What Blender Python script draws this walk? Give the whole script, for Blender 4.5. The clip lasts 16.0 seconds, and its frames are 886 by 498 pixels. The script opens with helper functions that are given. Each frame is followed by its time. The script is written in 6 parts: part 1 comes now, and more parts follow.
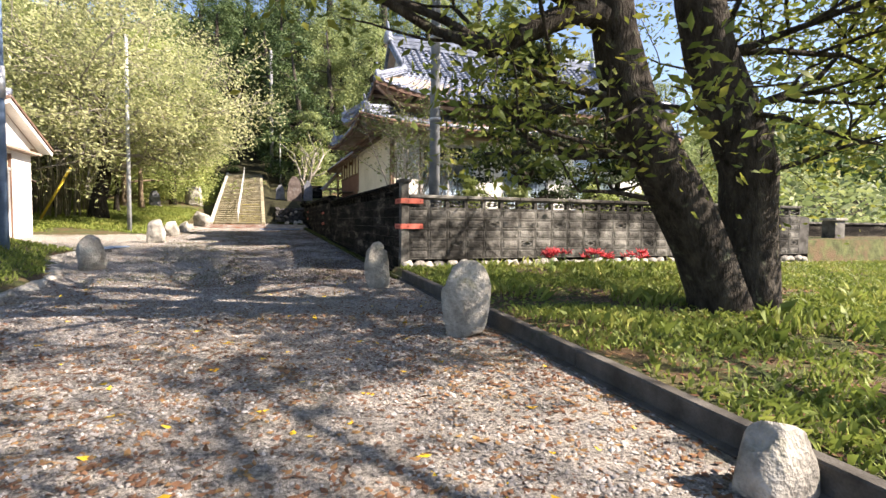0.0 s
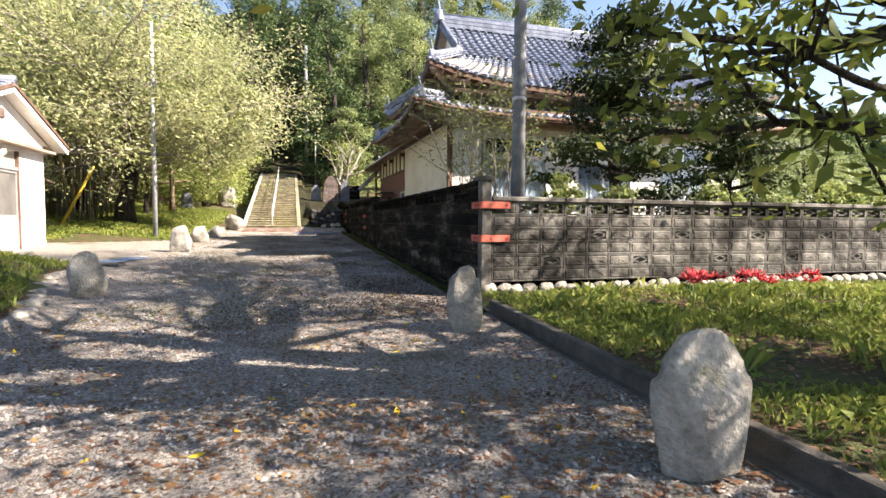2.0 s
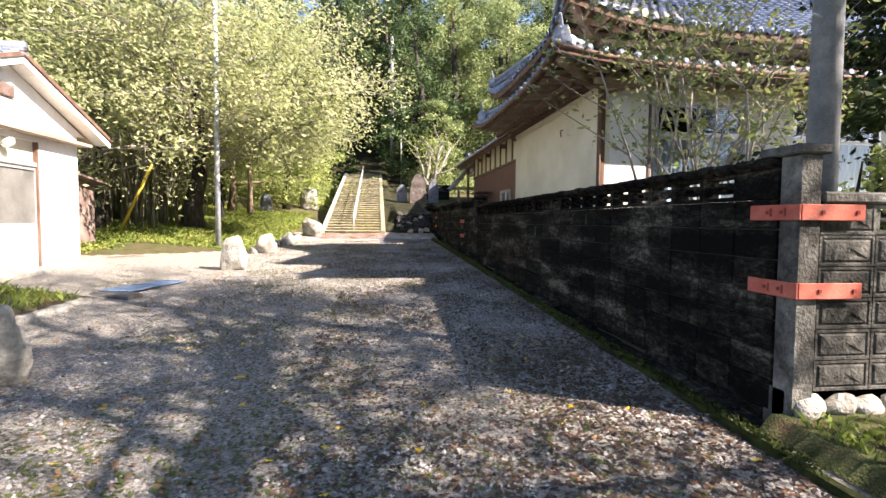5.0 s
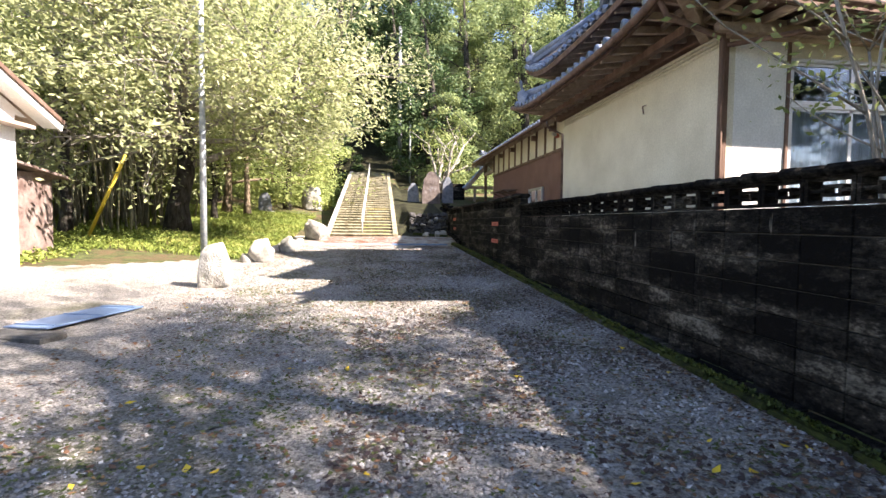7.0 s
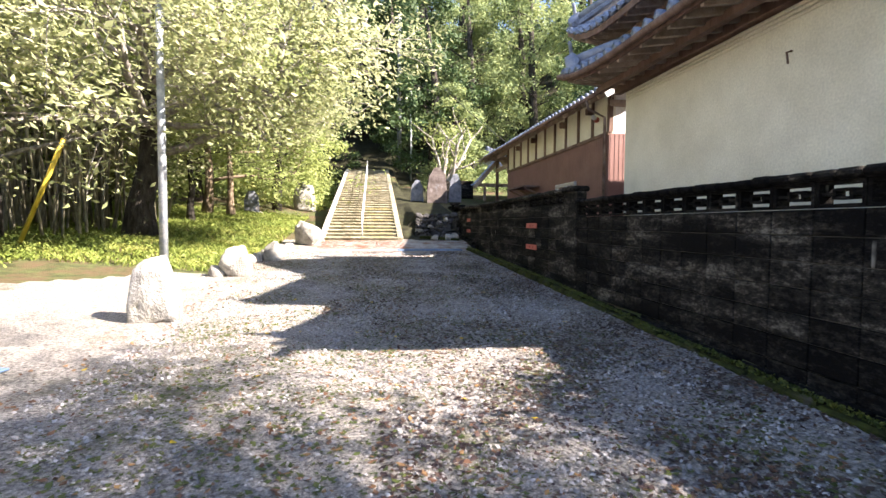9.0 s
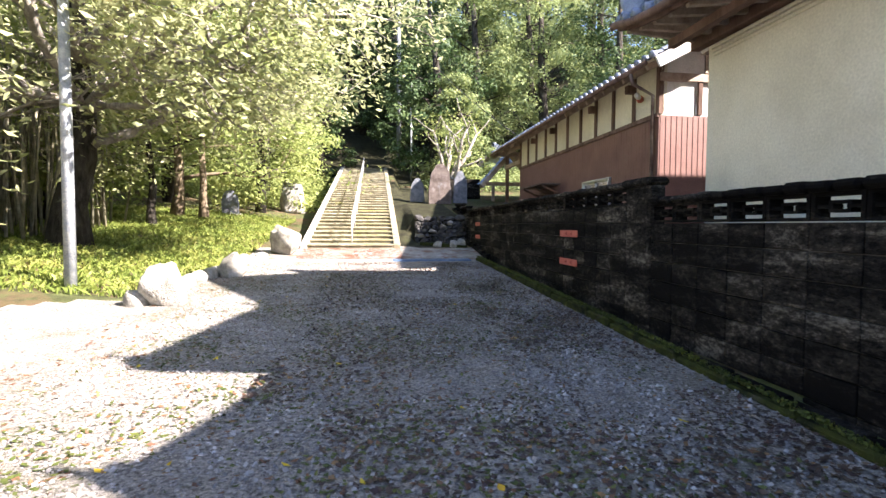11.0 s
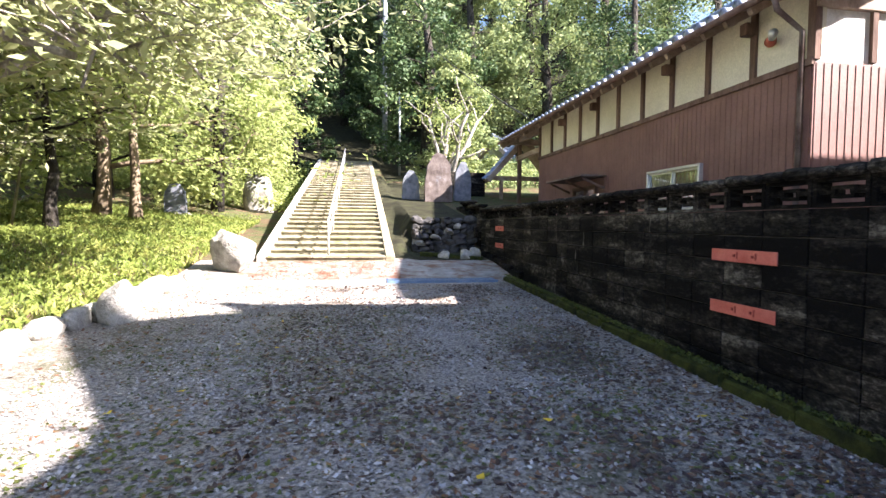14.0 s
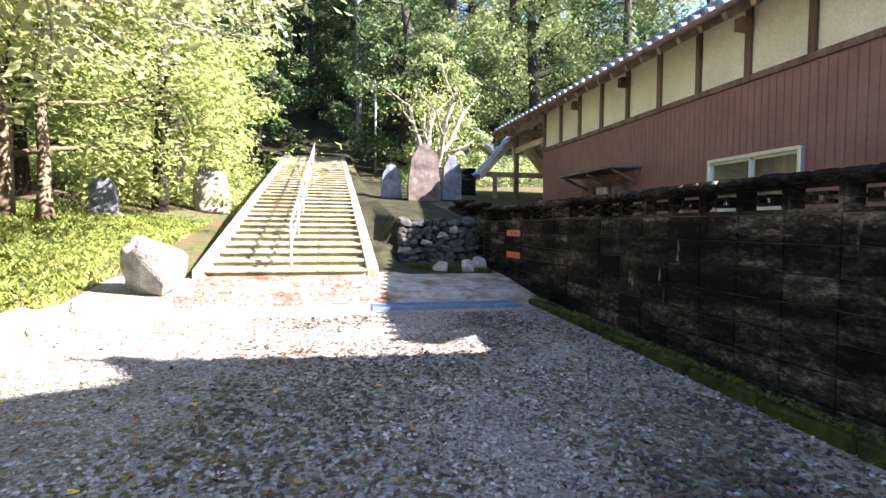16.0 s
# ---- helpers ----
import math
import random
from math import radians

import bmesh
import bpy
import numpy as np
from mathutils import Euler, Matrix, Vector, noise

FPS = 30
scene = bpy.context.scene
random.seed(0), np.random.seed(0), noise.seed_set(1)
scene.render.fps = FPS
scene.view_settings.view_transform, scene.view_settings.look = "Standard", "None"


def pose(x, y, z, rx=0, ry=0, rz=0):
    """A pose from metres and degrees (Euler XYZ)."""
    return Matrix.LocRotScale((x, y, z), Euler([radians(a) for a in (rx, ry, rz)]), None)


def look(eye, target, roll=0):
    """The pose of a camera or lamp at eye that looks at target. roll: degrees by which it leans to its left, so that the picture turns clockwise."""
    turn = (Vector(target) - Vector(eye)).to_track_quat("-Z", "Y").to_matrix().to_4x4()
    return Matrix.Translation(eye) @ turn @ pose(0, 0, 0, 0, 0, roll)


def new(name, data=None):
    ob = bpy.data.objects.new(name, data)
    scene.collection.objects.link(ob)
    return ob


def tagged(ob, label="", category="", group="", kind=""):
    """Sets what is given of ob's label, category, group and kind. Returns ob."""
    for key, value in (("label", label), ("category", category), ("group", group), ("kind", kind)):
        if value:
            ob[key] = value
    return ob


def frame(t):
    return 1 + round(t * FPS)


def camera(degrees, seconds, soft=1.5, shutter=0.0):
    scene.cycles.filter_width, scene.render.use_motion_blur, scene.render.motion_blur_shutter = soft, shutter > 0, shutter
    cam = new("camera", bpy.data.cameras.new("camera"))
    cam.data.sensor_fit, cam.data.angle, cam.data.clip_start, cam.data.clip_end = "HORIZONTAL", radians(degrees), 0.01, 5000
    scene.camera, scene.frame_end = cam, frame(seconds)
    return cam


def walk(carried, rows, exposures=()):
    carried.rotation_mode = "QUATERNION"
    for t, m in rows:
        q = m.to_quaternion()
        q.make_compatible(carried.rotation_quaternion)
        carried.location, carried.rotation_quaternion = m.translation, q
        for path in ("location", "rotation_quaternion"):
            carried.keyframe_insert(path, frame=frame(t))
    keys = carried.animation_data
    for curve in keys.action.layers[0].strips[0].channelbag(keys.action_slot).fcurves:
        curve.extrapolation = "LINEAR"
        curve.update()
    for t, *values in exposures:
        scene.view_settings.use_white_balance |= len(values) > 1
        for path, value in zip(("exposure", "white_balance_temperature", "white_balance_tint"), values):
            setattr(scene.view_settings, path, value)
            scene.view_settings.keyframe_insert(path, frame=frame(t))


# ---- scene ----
cam = camera(81.7, 16.0)
METRES, EYE, TILT, LEAN, TURN = 21.17, 1.25, 0.0, 0.0, -19.9
ROWS = [
    (0.0, 0.0, 0.0, 0.0, 0.03, -2.9, -0.62),
    (0.5, -0.0118, 0.0238, -0.0006, 0.13, -2.87, -0.44),
    (1.0, -0.0262, 0.055, 0.0022, 0.7, -3.11, -0.47),
    (1.5, -0.0359, 0.0816, 0.0046, 2.67, -3.01, -0.56),
    (2.0, -0.0438, 0.1127, 0.008, 3.45, -3.04, -0.44),
    (2.5, -0.054, 0.1421, 0.0095, 7.49, -3.08, -0.54),
    (3.0, -0.0623, 0.1722, 0.0078, 8.94, -3.04, -0.51),
    (3.5, -0.076, 0.2039, 0.0113, 10.68, -3.11, -0.54),
    (4.0, -0.0831, 0.2323, 0.0117, 12.5, -3.03, -0.49),
    (4.5, -0.0943, 0.2658, 0.0153, 12.51, -3.06, -0.46),
    (7.0, -0.1644, 0.4071, 0.0174, 12.77, -2.9, -0.56),
    (7.5, -0.179, 0.4327, 0.0184, 12.81, -2.85, -0.6),
    (8.0, -0.1954, 0.4634, 0.0199, 12.38, -2.8, -0.47),
    (8.5, -0.2098, 0.4921, 0.0195, 12.85, -2.82, -0.51),
    (9.0, -0.2188, 0.5231, 0.018, 12.21, -2.78, -0.36),
    (11.5, -0.2585, 0.6737, 0.0233, 12.57, -2.62, -0.27),
    (12.0, -0.2707, 0.7007, 0.0236, 13.85, -2.65, -0.4),
    (12.5, -0.2784, 0.7268, 0.0229, 13.45, -2.56, -0.28),
    (13.0, -0.291, 0.7569, 0.0265, 12.52, -2.65, -0.33),
    (13.5, -0.3002, 0.7835, 0.0269, 12.14, -2.6, -0.37),
    (14.0, -0.3152, 0.8159, 0.0278, 10.36, -2.71, -0.49),
    (14.5, -0.3283, 0.8434, 0.0281, 9.91, -2.62, -0.54),
    (15.0, -0.3401, 0.8705, 0.0271, 8.15, -2.48, -0.54),
    (15.5, -0.3512, 0.9, 0.0279, 7.47, -2.54, -0.58),
    (16.0, -0.3563, 0.9271, 0.0289, 7.21, -2.47, -0.49),
]
walk(cam, [(t, pose(0, 0, EYE, TILT, LEAN, TURN) @ pose(METRES * x, METRES * y, METRES * z, 90 + pitch, roll, yaw)) for t, x, y, z, yaw, pitch, roll in ROWS],
     [(0.0, 1.93, 7100, 19), (2.0, 2.05, 7100, 19), (4.0, 2.13, 7050, 19), (7.0, 2.52, 6650, 20), (9.0, 2.62, 6600, 20), (12.5, 2.75, 6300, 21), (16.0, 2.98, 6200, 22)])

# ---- light ----
SUN_TO = Vector((1.09, -0.60, 1.0)).normalized()
world = bpy.data.worlds.new("world")
scene.world = world
world.use_nodes = True
wn = world.node_tree.nodes
sky = wn.new("ShaderNodeTexSky")
sky.sky_type = "NISHITA"
sky.sun_disc = False
sky.sun_elevation = math.asin(SUN_TO.z)
sky.sun_rotation = math.atan2(SUN_TO.x, SUN_TO.y)
sky.dust_density, sky.ozone_density = 0.7, 3.0
world.node_tree.links.new(sky.outputs[0], wn["Background"].inputs[0])
wn["Background"].inputs[1].default_value = 0.078
sun = new("sun", bpy.data.lights.new("sun", "SUN"))
sun.data.energy, sun.data.angle, sun.data.color = 5.0, radians(0.6), (1.0, 0.94, 0.83)
sun.matrix_world = look(SUN_TO * 60, (0, 0, 0))


# ---- materials ----
def mat(name, c1, c2, scale=6.0, rough=0.8, bump=0.2, fine=60.0, c3=None, spread=(0.35, 0.65), metal=0.0, stretch=(1, 1, 1), vary=0.0, spots=(0.58, 0.72), spot_scale=1.5, dist=0.02):
    """A surface of two colours mixed by noise, stains of a third, fine relief, and a shift per object."""
    m = bpy.data.materials.new(name)
    m.use_nodes = True
    nt = m.node_tree
    n, l = nt.nodes, nt.links
    bsdf = n["Principled BSDF"]
    bsdf.inputs["Roughness"].default_value = rough
    bsdf.inputs["Metallic"].default_value = metal
    bsdf.inputs["Specular IOR Level"].default_value = 0.5 if rough < 0.7 else 0.12
    co = n.new("ShaderNodeTexCoord")
    mp = n.new("ShaderNodeMapping")
    mp.inputs["Scale"].default_value = stretch
    geo = n.new("ShaderNodeNewGeometry")
    l.new(geo.outputs["Position"], mp.inputs["Vector"])
    a = n.new("ShaderNodeTexNoise")
    a.inputs["Scale"].default_value, a.inputs["Detail"].default_value, a.inputs["Roughness"].default_value = scale, 6, 0.65
    l.new(mp.outputs[0], a.inputs["Vector"])
    ramp = n.new("ShaderNodeValToRGB")
    ramp.color_ramp.elements[0].position, ramp.color_ramp.elements[1].position = spread
    ramp.color_ramp.elements[0].color, ramp.color_ramp.elements[1].color = (*c1, 1), (*c2, 1)
    l.new(a.outputs["Fac"], ramp.inputs[0])
    col = ramp.outputs[0]
    f = n.new("ShaderNodeTexNoise")
    f.inputs["Scale"].default_value, f.inputs["Detail"].default_value = fine, 4
    l.new(mp.outputs[0], f.inputs["Vector"])
    if c3:
        s = n.new("ShaderNodeTexNoise")
        s.inputs["Scale"].default_value, s.inputs["Detail"].default_value, s.inputs["Roughness"].default_value = spot_scale, 8, 0.7
        l.new(geo.outputs["Position"], s.inputs["Vector"])
        sr = n.new("ShaderNodeMapRange")
        sr.inputs["From Min"].default_value, sr.inputs["From Max"].default_value = spots
        l.new(s.outputs["Fac"], sr.inputs["Value"])
        mx = n.new("ShaderNodeMix")
        mx.data_type = "RGBA"
        l.new(sr.outputs[0], mx.inputs["Factor"])
        l.new(col, mx.inputs["A"])
        mx.inputs["B"].default_value = (*c3, 1)
        col = mx.outputs["Result"]
    fm = n.new("ShaderNodeMapRange")
    fm.inputs["To Min"].default_value, fm.inputs["To Max"].default_value = 0.72, 1.25
    l.new(f.outputs["Fac"], fm.inputs["Value"])
    hs = n.new("ShaderNodeHueSaturation")
    l.new(col, hs.inputs["Color"])
    l.new(fm.outputs[0], hs.inputs["Value"])
    if vary:
        oi = n.new("ShaderNodeObjectInfo")
        om = n.new("ShaderNodeMapRange")
        om.inputs["To Min"].default_value, om.inputs["To Max"].default_value = 1 - vary, 1 + vary
        l.new(oi.outputs["Random"], om.inputs["Value"])
        mm = n.new("ShaderNodeMath")
        mm.operation = "MULTIPLY"
        l.new(om.outputs[0], mm.inputs[0])
        l.new(fm.outputs[0], mm.inputs[1])
        l.new(mm.outputs[0], hs.inputs["Value"])
    l.new(hs.outputs[0], bsdf.inputs["Base Color"])
    if bump:
        b = n.new("ShaderNodeBump")
        b.inputs["Strength"].default_value, b.inputs["Distance"].default_value = bump, dist
        ad = n.new("ShaderNodeMath")
        l.new(a.outputs["Fac"], ad.inputs[0])
        l.new(f.outputs["Fac"], ad.inputs[1])
        l.new(ad.outputs[0], b.inputs["Height"])
        l.new(b.outputs[0], bsdf.inputs["Normal"])
    return m


def leaf_mat(name, c1, c2, c3, glow=0.35, patch=0.6):
    """Leaves: colour by leaf and by clump, thin enough to let light through."""
    m = bpy.data.materials.new(name)
    m.use_nodes = True
    nt = m.node_tree
    n, l = nt.nodes, nt.links
    out = n["Material Output"]
    bsdf = n["Principled BSDF"]
    bsdf.inputs["Roughness"].default_value = 0.6
    bsdf.inputs["Specular IOR Level"].default_value = 0.25
    geo = n.new("ShaderNodeNewGeometry")
    ramp = n.new("ShaderNodeValToRGB")
    ramp.color_ramp.elements[0].color, ramp.color_ramp.elements[1].color = (*c1, 1), (*c3, 1)
    e = ramp.color_ramp.elements.new(0.55)
    e.color = (*c2, 1)
    ns = n.new("ShaderNodeTexNoise")
    ns.inputs["Scale"].default_value = patch
    l.new(geo.outputs["Position"], ns.inputs["Vector"])
    ad = n.new("ShaderNodeMath")
    ad.operation = "MULTIPLY_ADD"
    ad.inputs[1].default_value = 0.55
    l.new(geo.outputs["Random Per Island"], ad.inputs[0])
    sub = n.new("ShaderNodeMath")
    sub.operation = "MULTIPLY_ADD"
    sub.inputs[1].default_value, sub.inputs[2].default_value = 1.1, -0.33
    l.new(ns.outputs["Fac"], sub.inputs[0])
    l.new(sub.outputs[0], ad.inputs[2])
    l.new(ad.outputs[0], ramp.inputs[0])
    l.new(ramp.outputs[0], bsdf.inputs["Base Color"])
    tr = n.new("ShaderNodeBsdfTranslucent")
    l.new(ramp.outputs[0], tr.inputs[0])
    mix = n.new("ShaderNodeMixShader")
    mix.inputs[0].default_value = glow
    l.new(bsdf.outputs[0], mix.inputs[1])
    l.new(tr.outputs[0], mix.inputs[2])
    l.new(mix.outputs[0], out.inputs[0])
    return m


def mould_mat(name, pale, mid, black, lift=0.0):
    """Block face under black mould: bare patches in bands along the wall, differing block by block, and lime runs."""
    m = bpy.data.materials.new(name)
    m.use_nodes = True
    n, l = m.node_tree.nodes, m.node_tree.links
    bsdf = n["Principled BSDF"]
    bsdf.inputs["Roughness"].default_value = 0.95
    bsdf.inputs["Specular IOR Level"].default_value = 0.08
    geo, info = n.new("ShaderNodeNewGeometry"), n.new("ShaderNodeObjectInfo")

    def field(stretch, scale, detail, rough):
        mp = n.new("ShaderNodeMapping")
        mp.inputs["Scale"].default_value = stretch
        l.new(geo.outputs["Position"], mp.inputs["Vector"])
        t = n.new("ShaderNodeTexNoise")
        t.inputs["Scale"].default_value, t.inputs["Detail"].default_value, t.inputs["Roughness"].default_value = scale, detail, rough
        l.new(mp.outputs[0], t.inputs["Vector"])
        return t.outputs["Fac"]

    def calc(op, a, b, c=0.0):
        k = n.new("ShaderNodeMath")
        k.operation = op
        for i, v in enumerate((a, b, c)):
            if isinstance(v, float):
                k.inputs[i].default_value = v
            else:
                l.new(v, k.inputs[i])
        return k.outputs[0]
    bands = field((0.5, 0.5, 2.6), 1.5, 5, 0.6)
    grain = field((1, 1, 2.2), 14.0, 8, 0.75)
    f = calc("MULTIPLY_ADD", bands, 0.9, lift)
    f = calc("MULTIPLY_ADD", info.outputs["Random"], 0.12, f)
    f = calc("ADD", f, 0.04)
    f = calc("MULTIPLY_ADD", grain, 0.75, f)
    ramp = n.new("ShaderNodeValToRGB")
    e = ramp.color_ramp.elements
    e[0].position, e[0].color = 0.42, (*black, 1)
    e[1].position, e[1].color = 0.72, (*pale, 1)
    k = e.new(0.56)
    k.color = (*mid, 1)
    l.new(calc("ADD", f, -0.45), ramp.inputs[0])
    drip = n.new("ShaderNodeMapRange")
    drip.inputs["From Min"].default_value, drip.inputs["From Max"].default_value = 0.69, 0.75
    l.new(field((1, 1, 0.16), 7.5, 3, 0.5), drip.inputs["Value"])
    gate = n.new("ShaderNodeMapRange")
    gate.inputs["From Min"].default_value, gate.inputs["From Max"].default_value = 0.52, 0.6
    l.new(field((1, 1, 1), 1.1, 4, 0.6), gate.inputs["Value"])
    mx = n.new("ShaderNodeMix")
    mx.data_type = "RGBA"
    l.new(calc("MULTIPLY", drip.outputs[0], gate.outputs[0]), mx.inputs["Factor"])
    l.new(ramp.outputs[0], mx.inputs["A"])
    mx.inputs["B"].default_value = (0.34, 0.32, 0.27, 1)
    l.new(mx.outputs["Result"], bsdf.inputs["Base Color"])
    b = n.new("ShaderNodeBump")
    b.inputs["Strength"].default_value, b.inputs["Distance"].default_value = 0.7, 0.02
    l.new(grain, b.inputs["Height"])
    l.new(b.outputs[0], bsdf.inputs["Normal"])
    return m


M_GRAVEL = mat("gravel", (0.12, 0.108, 0.095), (0.5, 0.46, 0.41), 38, 0.95, 0.9, 160, (0.1, 0.1, 0.055), spots=(0.52, 0.72), spot_scale=0.8, dist=0.03)
M_SOIL = mat("grassy_soil", (0.045, 0.05, 0.022), (0.1, 0.115, 0.045), 5, 0.95, 0.7, 70, (0.11, 0.075, 0.045), spots=(0.46, 0.58), spot_scale=1.2, dist=0.04)
# Floor colour taken near black to carry the deep shade under the trees.
M_FOREST = mat("shade_dark_forest_floor", (0.014, 0.013, 0.008), (0.04, 0.04, 0.02), 3, 0.95, 0.6, 40, (0.025, 0.035, 0.01))
M_APRON = mat("apron_concrete", (0.2, 0.19, 0.17), (0.36, 0.34, 0.31), 3, 0.9, 0.4, 80, (0.16, 0.09, 0.06), spots=(0.45, 0.62), spot_scale=2.5)
M_BLOCK = mat("weathered_block", (0.07, 0.066, 0.06), (0.27, 0.26, 0.235), 2.6, 0.95, 0.5, 45, (0.025, 0.024, 0.022), spots=(0.43, 0.6), spot_scale=1.0, vary=0.18, dist=0.03)
M_BLOCKD = mould_mat("blackened_block", (0.17, 0.155, 0.125), (0.03, 0.026, 0.021), (0.005, 0.0045, 0.004))
M_FROST = mat("frosted_pane", (0.1, 0.1, 0.095), (0.17, 0.165, 0.155), 2, 0.3, 0.05, 40, (0.2, 0.19, 0.175), spot_scale=5)
M_JOINT = mat("dark_mortar", (0.05, 0.047, 0.042), (0.13, 0.125, 0.115), 5, 0.95, 0.3)
M_MOSS = mat("mossy_concrete", (0.012, 0.014, 0.006), (0.045, 0.055, 0.012), 6, 0.95, 0.6, 90, (0.05, 0.046, 0.04), spot_scale=2.5)
M_CONC = mat("concrete", (0.24, 0.23, 0.2), (0.42, 0.4, 0.36), 3, 0.9, 0.3, 90, (0.12, 0.12, 0.08), spot_scale=2)
M_KERB = mat("kerb_concrete", (0.05, 0.046, 0.04), (0.12, 0.112, 0.1), 3, 0.92, 0.3, 90, (0.04, 0.044, 0.024), spot_scale=2)
M_STONE = mat("rough_stone", (0.17, 0.16, 0.14), (0.42, 0.4, 0.355), 4.5, 0.9, 0.75, 34, (0.16, 0.16, 0.1), spot_scale=4, dist=0.03, vary=0.1)
M_RISER = mat("mossy_riser", (0.17, 0.15, 0.1), (0.33, 0.3, 0.21), 4, 0.95, 0.6, 60, (0.13, 0.14, 0.04), spot_scale=3, vary=0.15)
M_STEP = mat("step_stone", (0.17, 0.15, 0.1), (0.34, 0.31, 0.22), 4, 0.92, 0.6, 60, (0.19, 0.19, 0.05), spot_scale=3, vary=0.15)
M_PLASTER = mat("cream_plaster", (0.58, 0.54, 0.42), (0.7, 0.66, 0.53), 1.2, 0.9, 0.12, 40, (0.5, 0.47, 0.38), spot_scale=0.6)
M_WHITE = mat("white_plaster", (0.66, 0.65, 0.62), (0.82, 0.81, 0.78), 1.5, 0.9, 0.12, 40, (0.6, 0.57, 0.52), spot_scale=0.8)
M_WOOD = mat("brown_timber", (0.1, 0.06, 0.045), (0.2, 0.13, 0.1), 5, 0.75, 0.3, 60, stretch=(1, 1, 0.2), vary=0.15)
# Faded wood, lightened further to paint in light bounced up under the eaves.
M_WOODP = mat("faded_bounce_lit_timber", (0.26, 0.19, 0.15), (0.46, 0.37, 0.3), 5, 0.8, 0.3, 60, stretch=(1, 0.2, 1), vary=0.15)
M_BROWN = mat("brown_metal_siding", (0.17, 0.08, 0.065), (0.22, 0.11, 0.09), 2, 0.55, 0.1, 30, (0.2, 0.11, 0.09), spot_scale=1.0)
# Blue in the tile colour stands in for sky mirrored by the glaze.
M_TILE = mat("sky_tinted_glazed_tile", (0.12, 0.14, 0.18), (0.26, 0.29, 0.36), 4, 0.22, 0.15, 60, vary=0.15)
M_RUST = mat("rusty_sheet", (0.1, 0.065, 0.055), (0.24, 0.19, 0.17), 3, 0.8, 0.3, 50)
M_BARK = mat("dark_bark", (0.02, 0.017, 0.014), (0.075, 0.066, 0.055), 9, 0.95, 1.0, 50, (0.14, 0.15, 0.1), spots=(0.6, 0.7), spot_scale=5, stretch=(1, 1, 0.35), dist=0.04)
M_BARKP = mat("pale_bark", (0.16, 0.14, 0.12), (0.36, 0.33, 0.29), 9, 0.9, 0.6, 60, stretch=(1, 1, 0.4))
M_BARKB = mat("brown_bark", (0.1, 0.075, 0.05), (0.26, 0.2, 0.14), 9, 0.9, 0.6, 60, stretch=(1, 1, 0.4))
M_BAMBOO = mat("bamboo_cane", (0.12, 0.11, 0.07), (0.34, 0.31, 0.22), 4, 0.6, 0.1, 40)
M_STEEL = mat("galvanised_steel", (0.45, 0.46, 0.47), (0.6, 0.61, 0.62), 8, 0.45, 0.05, 60, metal=0.5)
M_BLUE = mat("blue_paint", (0.09, 0.14, 0.23), (0.13, 0.2, 0.31), 6, 0.5, 0.05, 60, (0.2, 0.24, 0.3), spot_scale=6)
M_RED = mat("red_board", (0.42, 0.1, 0.07), (0.52, 0.16, 0.12), 5, 0.7, 0.1, 60, (0.4, 0.2, 0.15))
M_YELLOW = mat("yellow_guard", (0.62, 0.44, 0.04), (0.75, 0.56, 0.07), 4, 0.5, 0.05)
M_LINE = mat("worn_yellow_line", (0.42, 0.36, 0.12), (0.55, 0.47, 0.12), 14, 0.8, 0.1, 60, (0.35, 0.32, 0.25), spots=(0.45, 0.6), spot_scale=6)
M_POLE = mat("pole_concrete", (0.17, 0.18, 0.2), (0.28, 0.29, 0.3), 6, 0.85, 0.1, 60)
M_ALU = mat("aluminium_frame", (0.5, 0.5, 0.5), (0.6, 0.6, 0.6), 6, 0.4, 0.0, metal=0.6)
M_CLOTH = mat("white_curtain", (0.5, 0.52, 0.55), (0.75, 0.76, 0.78), 12, 0.9, 0.2, 40, stretch=(1, 1, 0.1))
# Near-black that paints the shade inside rooms and drain; also the cable colour.
M_DARK = mat("shade_and_cable_black", (0.02, 0.02, 0.02), (0.05, 0.05, 0.045), 3, 0.9, 0.1)
M_WRITE = mat("dark_ink", (0.2, 0.04, 0.03), (0.26, 0.06, 0.05), 6, 0.8, 0.0)
M_FLOWER = mat("red_petal", (0.5, 0.02, 0.03), (0.7, 0.05, 0.06), 20, 0.6, 0.0)
M_STALK = mat("green_stalk", (0.12, 0.2, 0.04), (0.2, 0.3, 0.07), 20, 0.6, 0.0)
L_CHERRY = leaf_mat("cherry_leaf", (0.16, 0.19, 0.085), (0.37, 0.39, 0.19), (0.6, 0.58, 0.36), 0.5)
L_NEAR = leaf_mat("near_leaf", (0.07, 0.11, 0.025), (0.17, 0.21, 0.045), (0.34, 0.31, 0.06), 0.45)
L_DARK = leaf_mat("dark_leaf", (0.025, 0.05, 0.018), (0.06, 0.1, 0.035), (0.12, 0.16, 0.055), 0.25)
L_CON = leaf_mat("conifer_leaf", (0.012, 0.025, 0.008), (0.03, 0.05, 0.015), (0.08, 0.11, 0.03), 0.15)
L_MID = leaf_mat("forest_leaf", (0.1, 0.15, 0.06), (0.22, 0.27, 0.11), (0.35, 0.38, 0.14), 0.4, 0.3)
L_BAMB = leaf_mat("bamboo_leaf", (0.14, 0.19, 0.055), (0.29, 0.34, 0.11), (0.44, 0.45, 0.16), 0.5, 0.4)
L_GRASS = leaf_mat("grass_blade", (0.09, 0.13, 0.025), (0.19, 0.24, 0.05), (0.37, 0.36, 0.1), 0.35, 1.2)
